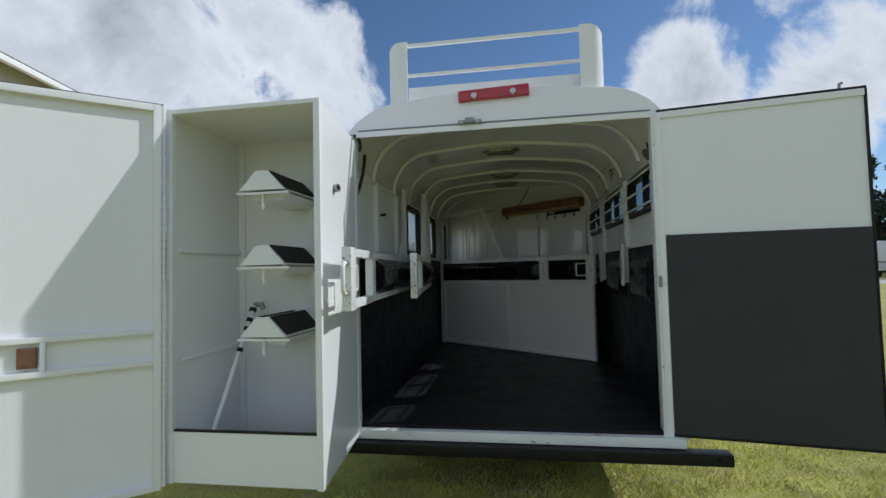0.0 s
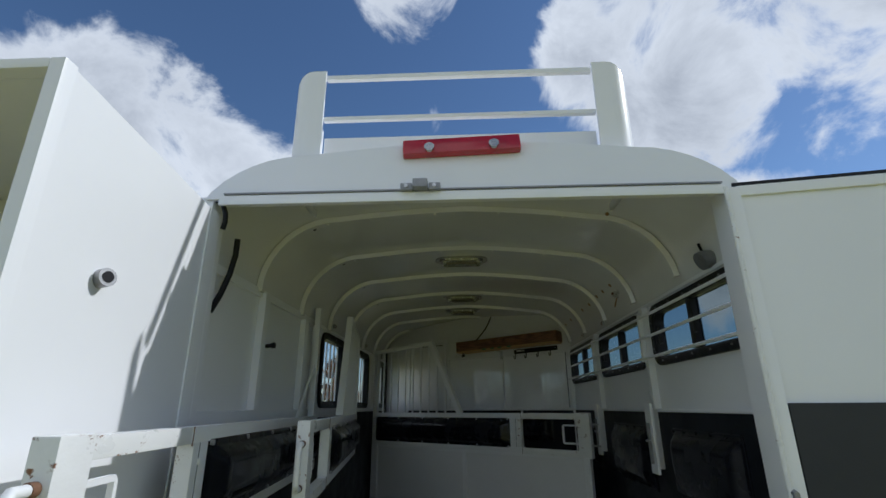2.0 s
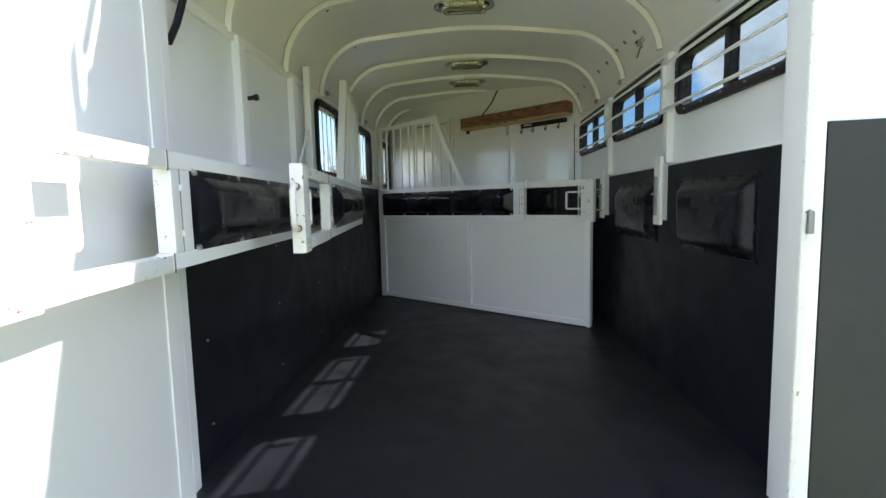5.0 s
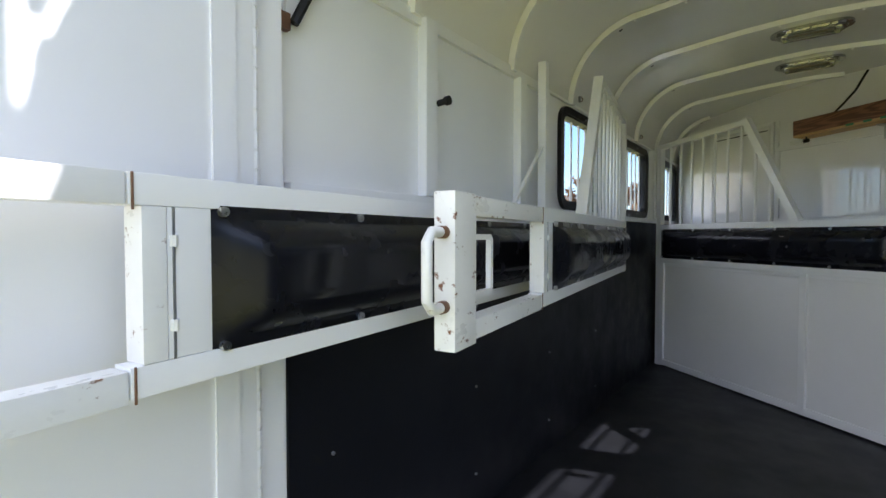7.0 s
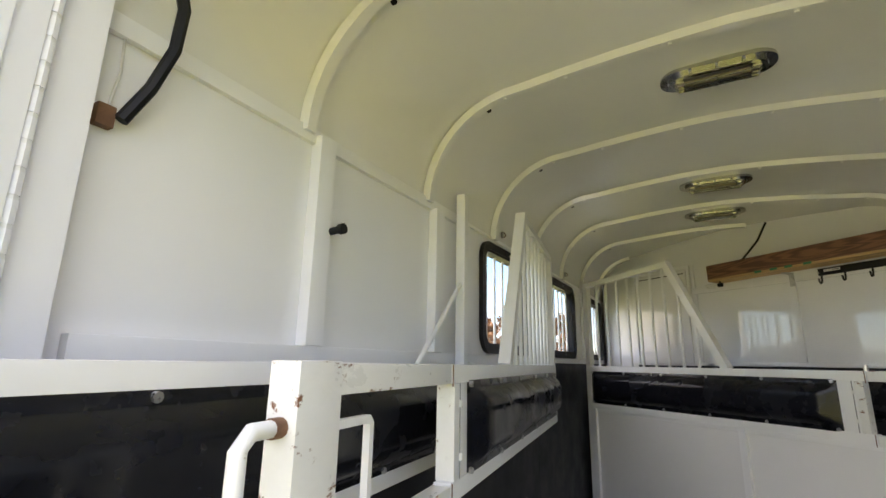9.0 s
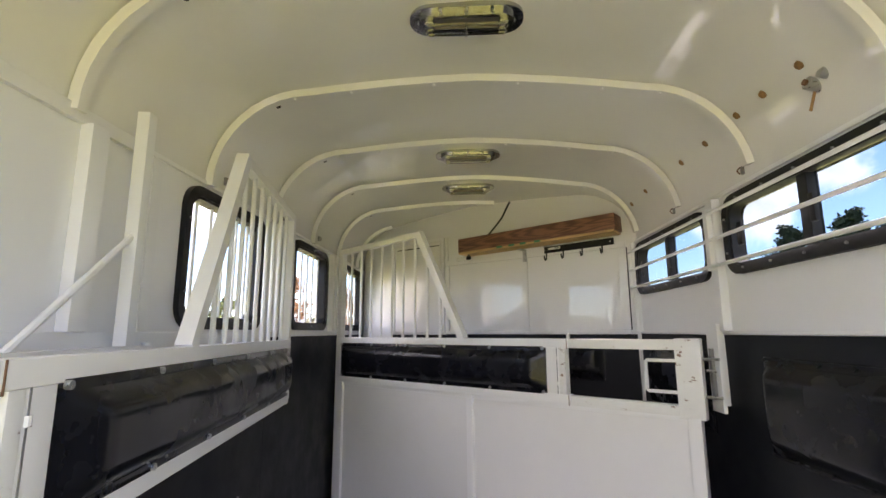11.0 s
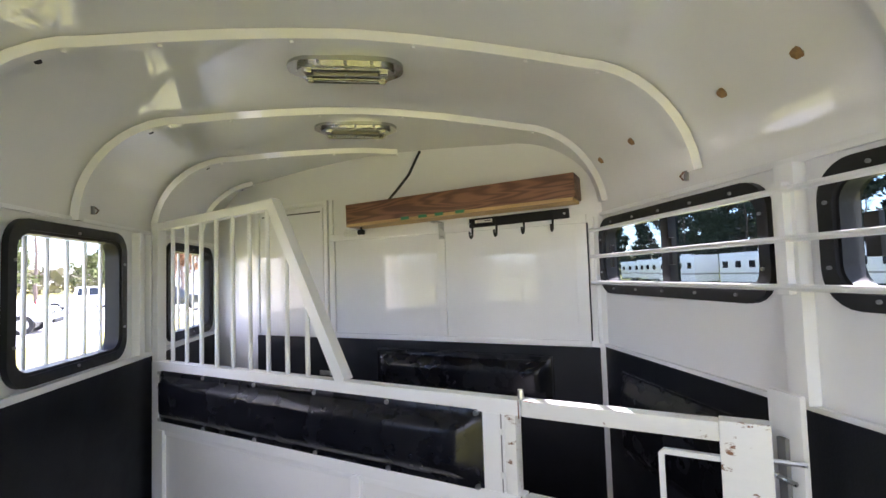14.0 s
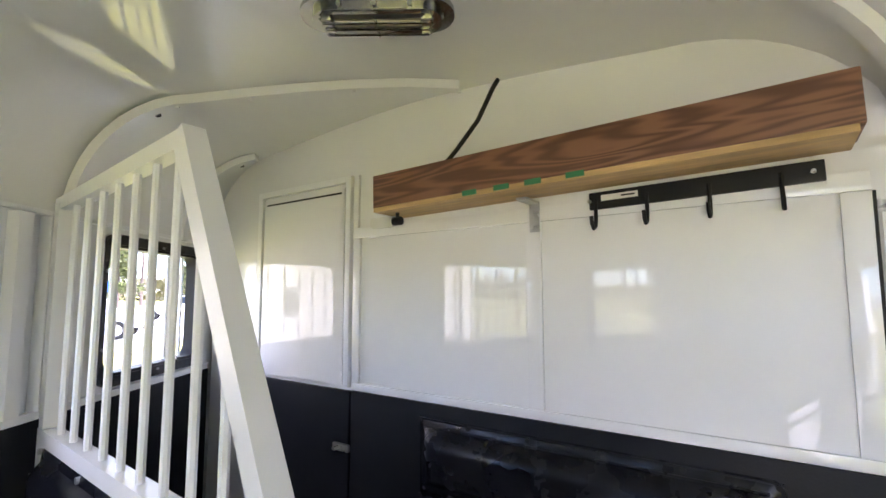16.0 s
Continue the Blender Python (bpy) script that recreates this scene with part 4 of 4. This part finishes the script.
part("hinge_strip", plate([(-1.092, 2.87), (-1.084, 2.87), (-1.089, 2.92), (-1.097, 2.92)], Z0, Z1, lambda p, q, d: (p, q, d)), WHITE, tk)
kn = part("rubber_stop", bar([(-1.05, 2.36, 1.932), (-1.0, 2.345, 1.936)], 0.022, 16), GREYM, tk, "grey round rubber stop")
part("bore", bar([(-1.0, 2.345, 1.936), (-0.9985, 2.3445, 1.936)], 0.014, 12), BLACK, kn)
part("cable_loop", bar([(-1.095, 2.5, 2.15), (-1.115, 2.5, 2.1), (-1.115, 2.5, 2.02), (-1.095, 2.5, 1.98)], 0.008), BLACK, tk)


def saddle_rack(z):
    t = thing("saddle_rack", "white saddle rack with black carpeted slopes on the locker wall", "saddle rack", pose(-1.40, 2.26, z), "saddle racks")
    D = Y1 - 2.26 - 0.016
    part("gable_end", plate([(-0.13, -0.1), (-0.035, 0.006), (0.035, 0.006), (0.13, -0.1)], -0.004, 0.006, lambda p, q, d: (p, d, q)), WHITE, t, "", False)
    part("saddle_form", plate([(-0.13, -0.1), (-0.035, 0.0), (0.035, 0.0), (0.13, -0.1), (0.122, -0.103), (0.03, -0.007), (-0.03, -0.007), (-0.122, -0.103)],
                              0.006, D, lambda p, q, d: (p, d, q)), WHITE, t, "", False)
    for s in (-1, 1):
        bm = bmesh.new()
        p = [(s * 0.034, 0.02, 0.0095), (s * 0.128, 0.02, -0.0885), (s * 0.128, D - 0.01, -0.0885), (s * 0.034, D - 0.01, 0.0095)]
        top = [bm.verts.new(q) for q in p]
        low = [bm.verts.new((q[0] - s * 0.004, q[1], q[2] - 0.004)) for q in p]
        bm.faces.new(top)
        bm.faces.new(low[::-1])
        for k in range(4):
            bm.faces.new((top[k], top[(k + 1) % 4], low[(k + 1) % 4], low[k]))
        part("carpet", bm, CARPET, t, "black carpet covering", False)
    part("drop_leg", bar([(-0.01, 0.03, -0.11), (-0.01, 0.03, -0.2)], 0.009), WHITE, t)
    part("tray", plate([(-0.118, -0.112), (0.118, -0.112), (0.085, -0.15), (-0.085, -0.15)], 0.06, D, lambda p, q, d: (p, d, q)), WHITE, t, "", False)
    part("cross_strip", box(-0.15, 0.15, 0.0, 0.012, -0.122, -0.11), WHITE, t)


for z in (2.03, 1.625, 1.24):
    saddle_rack(z)
pole = thing("awning_pole", "white telescopic pole with dark clamps leaning in the locker", "pole")
p0, p1 = Vector((-1.74, 2.23, 0.452)), Vector((-1.66, 2.62, 1.29))
part("tube", bar([p0, p1], 0.014, 10), WHITE, pole)
for k, r in ((0.68, 0.018), (0.82, 0.018), (0.88, 0.019), (0.95, 0.022)):
    part("clamp", bar([p0.lerp(p1, k), p0.lerp(p1, k + 0.025)], r, 10), BLACK, pole)
part("head", bar([p1, p1 + Vector((0.05, 0, 0.0)), p1 + Vector((0.06, 0, -0.03))], 0.016), GREYM, pole)

# locker door, swung out to the left
Z1 = 2.355
a, b = Vector((X0 - 0.002, 2.07, 0)), Vector((-2.47, 1.50, 0))
dd = b - a
L = dd.length
ld = thing("locker_door", "white sheet door of the tack locker, swung open", "door", Matrix.Translation(a) @ Matrix.Rotation(math.atan2(dd.y, dd.x), 4, "Z"))
part("leaf", box(0.01, L, -0.03, 0.0, Z0 - 0.01, Z1, 0.003), WHITE, ld, "", False)
for z in (1.205, 1.05):
    part("rail", box(0.045, L - 0.03, 0.0005, 0.03, z - 0.013, z + 0.013, 0.003), WHITE, ld)
for u0, u1 in ((0.01, 0.045), (L - 0.03, L)):
    part("stile", box(u0, u1, 0.0005, 0.03, Z0 - 0.01, Z1, 0.003), WHITE, ld)
part("rail", box(0.045, L - 0.03, 0.0005, 0.03, Z1 - 0.035, Z1, 0.003), WHITE, ld)
part("rail", box(0.045, L - 0.03, 0.0005, 0.03, Z0 - 0.01, Z0 + 0.02, 0.003), WHITE, ld)
part("stile", box(0.46, 0.48, 0.0005, 0.03, 1.063, 1.192, 0.003), WHITE, ld)
lk = part("lock", box(0.49, 0.56, 0.0005, 0.022, 1.08, 1.17, 0.004), RUST, ld, "rusty lock case")
part("edge_seal", box(0.0, L + 0.01, -0.034, 0.004, Z1 + 0.0005, Z1 + 0.012, 0.002), BLACK, ld, "black rubber seal")
piano_hinge(ld, (0.0, 0.012), Z0, Z1)

# ---- outdoors ----
bm = bmesh.new()
GX = [-3000, -400, -120, -40, -14, -6, -2, 2, 6, 14, 40, 120, 400, 3000]
rows = [[bm.verts.new((x, y + 5, 0)) for x in GX] for y in GX]
for a, b in zip(rows, rows[1:]):
    for k in range(len(GX) - 1):
        bm.faces.new((a[k], a[k + 1], b[k + 1], b[k]))
tagged(part("ground", bm, GRASS, None, "", False), "mown grass with brown clippings", "ground", kind="structure")
tagged(part("pavement", box(-45, -11.5, 14, 130, -0.1, 0.012), CONCRETE, None, "", False), "pale concrete parking lane", "pavement", kind="structure")
tagged(part("road", box(22, 26.5, -60, 160, -0.1, 0.012), CONCRETE, None, "", False), "pale gravel lane beyond the grass", "road", kind="structure")

rng = np.random.default_rng(4)
vs, fs = [], []
for k in range(150000):
    x, y = rng.normal(1.0, 2.4), rng.normal(3.2, 2.4)
    h, w, a = rng.uniform(0.02, 0.045) * (1 + 0.9 * noise.noise((x * 3, y * 3, 0))), rng.uniform(0.002, 0.0045), rng.uniform(0, 6.28)
    lean = rng.normal(0, 0.022, 2)
    c, s = math.cos(a) * w, math.sin(a) * w
    i = len(vs)
    vs += [(x - c, y - s, 0), (x + c, y + s, 0), (x + lean[0], y + lean[1], h)]
    fs.append((i, i + 1, i + 2))
me = bpy.data.meshes.new("grass")
me.from_pydata(vs, [], fs)
me.materials.append(BLADE)
tagged(new("grass", me), "short green and straw-coloured grass", "grass", kind="stuff")


def wheel(parent, x, y, r, w):
    t = part("wheel", bar([(x, y - w / 2, r), (x, y - w / 2 + 0.02, r), (x, y + w / 2 - 0.02, r), (x, y + w / 2, r)], r, 20), TYRE, parent)
    part("rim", bar([(x, y - w / 2 - 0.01, r), (x, y + w / 2 + 0.01, r)], r * 0.6, 14), STEEL, t)


def hull(profile, half, tuck, zs):
    """A vehicle body: a side outline swept across its width, drawn in above the waist height zs."""
    bm = bmesh.new()
    fac = lambda z: half if z <= zs else half - tuck * (z - zs)
    a = [bm.verts.new((x, -fac(z), z)) for x, z in profile]
    b = [bm.verts.new((x, fac(z), z)) for x, z in profile]
    n = len(profile)
    fa, fb = bm.faces.new(a), bm.faces.new(b[::-1])
    for k in range(n):
        bm.faces.new((a[k], a[(k + 1) % n], b[(k + 1) % n], b[k]))
    bmesh.ops.triangulate(bm, faces=[fa, fb])
    bmesh.ops.recalc_face_normals(bm, faces=bm.faces)
    bmesh.ops.bevel(bm, geom=[e for e in bm.edges if len(e.link_faces) == 2 and e.calc_face_angle(0) > 0.5], offset=0.05, segments=2, affect="EDGES")
    return bm


def side_glass(t, pts, half, tuck, zs):
    for s in (-1, 1):
        bm = bmesh.new()
        f = [bm.verts.new((x, s * (half - tuck * (z - zs) + 0.006), z)) for x, z in pts]
        g = [bm.verts.new((x, s * (half - tuck * (z - zs) - 0.01), z)) for x, z in pts]
        bm.faces.new(f)
        bm.faces.new(g[::-1])
        for k in range(len(pts)):
            bm.faces.new((f[k], f[(k + 1) % len(pts)], g[(k + 1) % len(pts)], g[k]))
        part("side_window", bm, DARKGLASS, t, "", False)


def vehicle(name, label, cat, kind, x, y, turn, paint):
    t = thing(name, label, cat, pose(x, y, 0.012 if x < -11.5 else 0, 0, 0, turn))
    if kind == "pickup":
        prof = [(-2.7, 0.5), (-2.7, 1.12), (-0.75, 1.15), (-0.6, 1.85), (0.75, 1.87), (1.35, 1.2), (2.6, 1.08), (2.75, 0.5)]
        win = [[(-0.5, 1.25), (-0.42, 1.75), (0.1, 1.77), (0.1, 1.25)], [(0.2, 1.25), (0.2, 1.77), (0.65, 1.77), (1.1, 1.25)]]
        wheels, r = (-1.75, 1.75), 0.4
    else:
        prof = [(-2.2, 0.45), (-2.25, 1.0), (-2.05, 1.15), (-1.75, 1.65), (0.4, 1.68), (1.05, 1.12), (2.15, 0.98), (2.25, 0.45)]
        win = [[(-1.7, 1.15), (-1.5, 1.56), (-0.75, 1.58), (-0.75, 1.15)], [(-0.65, 1.15), (-0.65, 1.58), (0.3, 1.58), (0.8, 1.15)]]
        wheels, r = (-1.35, 1.4), 0.34
    half, tuck, zs = 0.92, 0.28, 1.1
    part("body", hull(prof, half, tuck, zs), paint, t)
    for w in win:
        side_glass(t, w, half, tuck, zs)
    for wx in wheels:
        for s in (-1, 1):
            wheel(t, wx, s * 0.84, r, 0.22)
    fx = max(p[0] for p in prof)
    for s in (-1, 1):
        part("headlight", box(fx - 0.06, fx + 0.01, s * 0.68 - 0.16, s * 0.68 + 0.16, 0.78, 0.93, 0.02), CHROME, t)
        part("tail_light", box(-fx - 0.01, -fx + 0.06, s * 0.8 - 0.08, s * 0.8 + 0.08, 0.75, 1.0, 0.02), REDP, t)
    part("bumper", box(fx - 0.05, fx + 0.06, -0.85, 0.85, 0.42, 0.6, 0.03), BLACK, t)
    part("bumper", box(-fx - 0.06, -fx + 0.05, -0.85, 0.85, 0.42, 0.6, 0.03), BLACK, t)
    return t


vehicle("pickup_truck", "white pickup truck parked on pale concrete", "pickup truck", "pickup", -21.2, 42, 26, CARWHITE)
vehicle("parked_car", "dark parked car on pale concrete", "car", "car", -14.4, 39.5, 24, CARDARK)
vehicle("parked_car", "white parked estate car on pale concrete", "car", "car", -20.8, 31.5, 15, CARWHITE)
vehicle("parked_car", "white parked car far across the lot", "car", "car", -22.5, 49, 30, CARWHITE)
vehicle("pickup_truck", "white pickup truck standing far across the lot", "pickup truck", "pickup", -16.5, 26, 20, CARWHITE)


def far_trailer(x, y, turn, length, label):
    t = thing("parked_trailer", label, "trailer", pose(x, y, 0.012 if 22 < x < 26.5 else 0, 0, 0, turn), "row of parked trailers")
    part("body", box(-length / 2, length / 2, -1.15, 1.15, 0.55, 3.0, 0.16), CARWHITE, t)
    part("skirt", box(-length / 2 + 0.1, length / 2 - 0.1, -1.1, 1.1, 0.4, 0.6, 0.03), BLACK, t, "dark underframe")
    n = max(2, int(length / 1.5))
    for i in range(n):
        u = -length / 2 + length * (i + 0.5) / n
        for s in (-1, 1):
            w = part("window", box(u - 0.32, u + 0.32, s * 1.15 - 0.02, s * 1.15 + 0.02, 1.75, 2.3, 0.015), BLACK, t)
            part("pane", box(u - 0.26, u + 0.26, s * 1.15 - 0.026, s * 1.15 + 0.026, 1.81, 2.24), DARKGLASS, w)
    part("stripe", box(-length / 2 - 0.004, length / 2 + 0.004, -1.156, 1.156, 1.2, 1.34), GREYM, t, "grey stripe")
    part("roof_vent", box(-0.35, 0.35, -0.3, 0.3, 3.0, 3.18, 0.04), CARWHITE, t)
    for wx in (-0.45, 0.45):
        for s in (-1, 1):
            wheel(t, wx, s * 1.02, 0.36, 0.22)
    part("drawbar", bar([(length / 2, 0, 0.5), (length / 2 + 1.2, 0, 0.5)], 0.06), BLACK, t)
    part("jack", bar([(length / 2 + 1.0, 0, 0.0), (length / 2 + 1.0, 0, 0.9)], 0.05), GREYM, t)


for k, (x, y, L) in enumerate(((29.5, 47, 6.5), (30, 38, 7.5), (31, 28, 6), (32, 19, 8), (33, 9, 6.5), (33, -2, 7), (34, 58, 7.5), (38, 70, 7))):
    far_trailer(x, y, 90 + (k * 37 % 11 - 5), L, "white parked trailer with dark windows and a grey stripe")


# trees
def limbs(bm, h, r, spread, n, seed, lo=0.3):
    rr = random.Random(seed)
    pts = [(0.06 * h * noise.noise((seed, k * 0.4, 0)), 0.06 * h * noise.noise((0, seed, k * 0.4)), h * k / 6) for k in range(7)]
    ends = []
    rings = []
    for i, p in enumerate(pts):
        q = r * (1 - 0.85 * i / 6)
        rings.append([bm.verts.new((p[0] + q * math.cos(a), p[1] + q * math.sin(a), p[2])) for a in [2 * math.pi * k / 7 for k in range(7)]])
    for a, b in zip(rings, rings[1:]):
        for k in range(7):
            bm.faces.new((a[k], a[(k + 1) % 7], b[(k + 1) % 7], b[k]))
    for k in range(n):
        f = lo + (0.97 - lo) * k / n
        i = f * 6
        p = Vector(pts[int(i)]).lerp(Vector(pts[min(int(i) + 1, 6)]), i % 1)
        a = rr.uniform(0, 6.28)
        ln = spread * h * (1.05 - f) * rr.uniform(0.7, 1.1) + 0.3
        d = Vector((math.cos(a), math.sin(a), rr.uniform(0.1, 0.7)))
        m = p + d * ln * 0.5
        e = m + (d + Vector((rr.uniform(-.3, .3), rr.uniform(-.3, .3), rr.uniform(-.1, .3)))) * ln * 0.5
        sweep(bm, [p, m, e], max(0.02, r * 0.22 * (1.1 - f)), 5)
        ends += [(p, m, e)]
        for j in range(3):
            q = m.lerp(e, rr.random())
            t = q + Vector((rr.uniform(-1, 1), rr.uniform(-1, 1), rr.uniform(0, 1))) * ln * 0.35
            sweep(bm, [q, t], 0.015, 4)
            ends += [(q, q.lerp(t, .5), t)]
    return ends


def tree_meshes(kind, seed):
    h = {"pine": 11.0, "leafy": 7.0, "bare": 10.0, "russet": 8.0}[kind]
    bm = bmesh.new()
    ends = limbs(bm, h, 0.2, {"pine": 0.28, "leafy": 0.5, "bare": 0.4, "russet": 0.42}[kind], 34 if kind == "pine" else 20, seed, 0.12 if kind == "pine" else 0.25)
    trunk = mesh_of(bm, "trunk", BARK)
    if kind == "bare":
        return trunk, None
    rg = np.random.default_rng(seed)
    vs, fs = [], []
    for p, m, e in ends:
        for j in range(46 if kind == "pine" else 30):
            c = m.lerp(e, rg.random()) if rg.random() < 0.75 else p.lerp(m, rg.random())
            c = np.array(c) + rg.normal(0, 0.22, 3)
            s = rg.uniform(0.12, 0.32)
            a, b = rg.normal(0, 1, 3), rg.normal(0, 1, 3)
            a /= np.linalg.norm(a)
            b = b - a * b.dot(a)
            b /= np.linalg.norm(b)
            i = len(vs)
            vs += [tuple(c + a * s), tuple(c + b * s * 0.5), tuple(c - a * s), tuple(c - b * s * 0.5)]
            fs.append((i, i + 1, i + 2, i + 3))
    me = bpy.data.meshes.new("crown")
    me.from_pydata(vs, [], fs)
    me.materials.append({"pine": PINE, "leafy": LEAF, "russet": RUSSET}[kind])
    return trunk, me


TREES = {k: [tree_meshes(k, s + 3) for s in range(2)] for k in ("pine", "leafy", "bare", "russet")}
TREE_LABEL = {"pine": "dark evergreen tree beyond the parked trailers", "leafy": "yellow-green leafy tree at the edge of the lot",
              "bare": "bare winter tree with thin branches", "russet": "tree with russet autumn leaves"}


def tree(kind, k, x, y, size, turn):
    t = thing("tree", TREE_LABEL[kind], "tree", Matrix.Translation((x, y, 0)) @ Matrix.Rotation(radians(turn), 4, "Z") @ Matrix.Scale(size, 4), "trees")
    tr, cr = TREES[kind][k % 2]
    o = new("trunk", tr)
    o.parent = t
    if cr:
        o = new("crown", cr)
        o.parent = t


rr = random.Random(8)
for k in range(26):
    tree("pine" if k % 3 else "bare", k, 43 + rr.uniform(-3, 7), -18 + k * 4 + rr.uniform(-2, 2), rr.uniform(0.75, 1.1), rr.uniform(0, 360))
for k in range(22):
    tree("pine", k, 52 + rr.uniform(-4, 5), -14 + k * 4.6 + rr.uniform(-2, 2), rr.uniform(1.25, 1.75), rr.uniform(0, 360))
for k in range(7):
    tree("bare", k, 40 + rr.uniform(-1, 3), 0 + k * 11 + rr.uniform(-2, 2), rr.uniform(0.9, 1.15), rr.uniform(0, 360))
for k, (kind, x, y, s) in enumerate((("leafy", -36, 56, 1.0), ("leafy", -42, 50, 0.9), ("leafy", -31, 62, 0.85), ("russet", -28, 76, 1.3), ("russet", -34, 80, 1.2),
                                      ("bare", -24, 82, 1.2), ("russet", -22, 84, 1.2), ("leafy", -48, 44, 1.1), ("bare", -40, 66, 1.2), ("bare", -30, 88, 1.3))):
    tree(kind, k, x, y, s, k * 47)

# far wooded horizon
vs, fs = [], []
for k in range(30000):
    a = rng.uniform(0, 2 * math.pi)
    R = rng.uniform(150, 190)
    z = rng.random() ** 0.8 * (6.5 + 4 * noise.noise((math.cos(a) * 6, math.sin(a) * 6, 1)))
    c = np.array((R * math.sin(a), R * math.cos(a), max(z, 0.5)))
    q, w = rng.normal(0, 1, 3), rng.normal(0, 1, 3)
    s = rng.uniform(0.5, 1.2)
    i = len(vs)
    vs += [tuple(c + q * s * 0.6), tuple(c + w * s * 0.6), tuple(c - q * s * 0.6), tuple(c - w * s * 0.6)]
    fs.append((i, i + 1, i + 2, i + 3))
me = bpy.data.meshes.new("far_woods")
me.from_pydata(vs, [], fs)
me.materials.append(material("far_woods", (0.13, 0.12, 0.07), 0.9, vary=0.4, scale=0.05, bump=0))
tagged(new("far_woods", me), "distant wooded skyline of mixed trees", "woods", kind="stuff")

# sign and buildings
sg = thing("blue_sign", "blue sign board on a steel post", "sign", pose(-33, 50, 0, 0, 0, 30))
part("post", bar([(0, 0, 0), (0, 0, 3.2)], 0.06), STEEL, sg)
part("board", box(-0.9, 0.9, -0.04, 0.04, 2.2, 3.2, 0.02), BLUESIGN, sg)


def house(name, label, x, y, turn, w, d, h, rise, wallmat, roofmat):
    t = thing(name, label, "house", pose(x, y, 0, 0, 0, turn))
    bm = bmesh.new()
    loop = [(-w / 2, 0), (w / 2, 0), (w / 2, h), (0, h + rise), (-w / 2, h)]
    part("wall", plate(loop, -d / 2, d / 2, lambda a, b, q: (a, q, b)), wallmat, t, "", False)
    for s in (-1, 1):
        o = 0.35
        k = rise / (w / 2)
        loop = [(0, h + rise + 0.02), (s * (w / 2 + o), h - o * k + 0.02), (s * (w / 2 + o), h - o * k + 0.16), (0, h + rise + 0.17)]
        rf = part("roof", plate(loop, -d / 2 - 0.3, d / 2 + 0.3, lambda a, b, q: (a, q, b)), roofmat, t, "", False)
        part("gutter", box(s * (w / 2 + o) - 0.06, s * (w / 2 + o) + 0.06, -d / 2 - 0.3, d / 2 + 0.3, h - o * k - 0.03, h - o * k + 0.1, 0.02), WHITE, rf)
        for i in range(3):
            yy = -d / 2 + d * (i + 0.5) / 3
            wd = part("window", box(s * w / 2 - 0.03, s * w / 2 + 0.03, yy - 0.5, yy + 0.5, 1.0, 2.2, 0.01), WHITE, t)
            part("pane", box(s * w / 2 - 0.04, s * w / 2 + 0.04, yy - 0.43, yy + 0.43, 1.07, 2.13), DARKGLASS, wd)


house("house", "pale house with a brown shingled roof and white gutter", -14.2, 6.2, 12, 7.5, 9.5, 6.2, 2.0, SIDING, ROOF)
house("white_building", "low white building across the lot", -36, 92, 20, 9, 16, 4.5, 1.6, CARWHITE, ROOF)
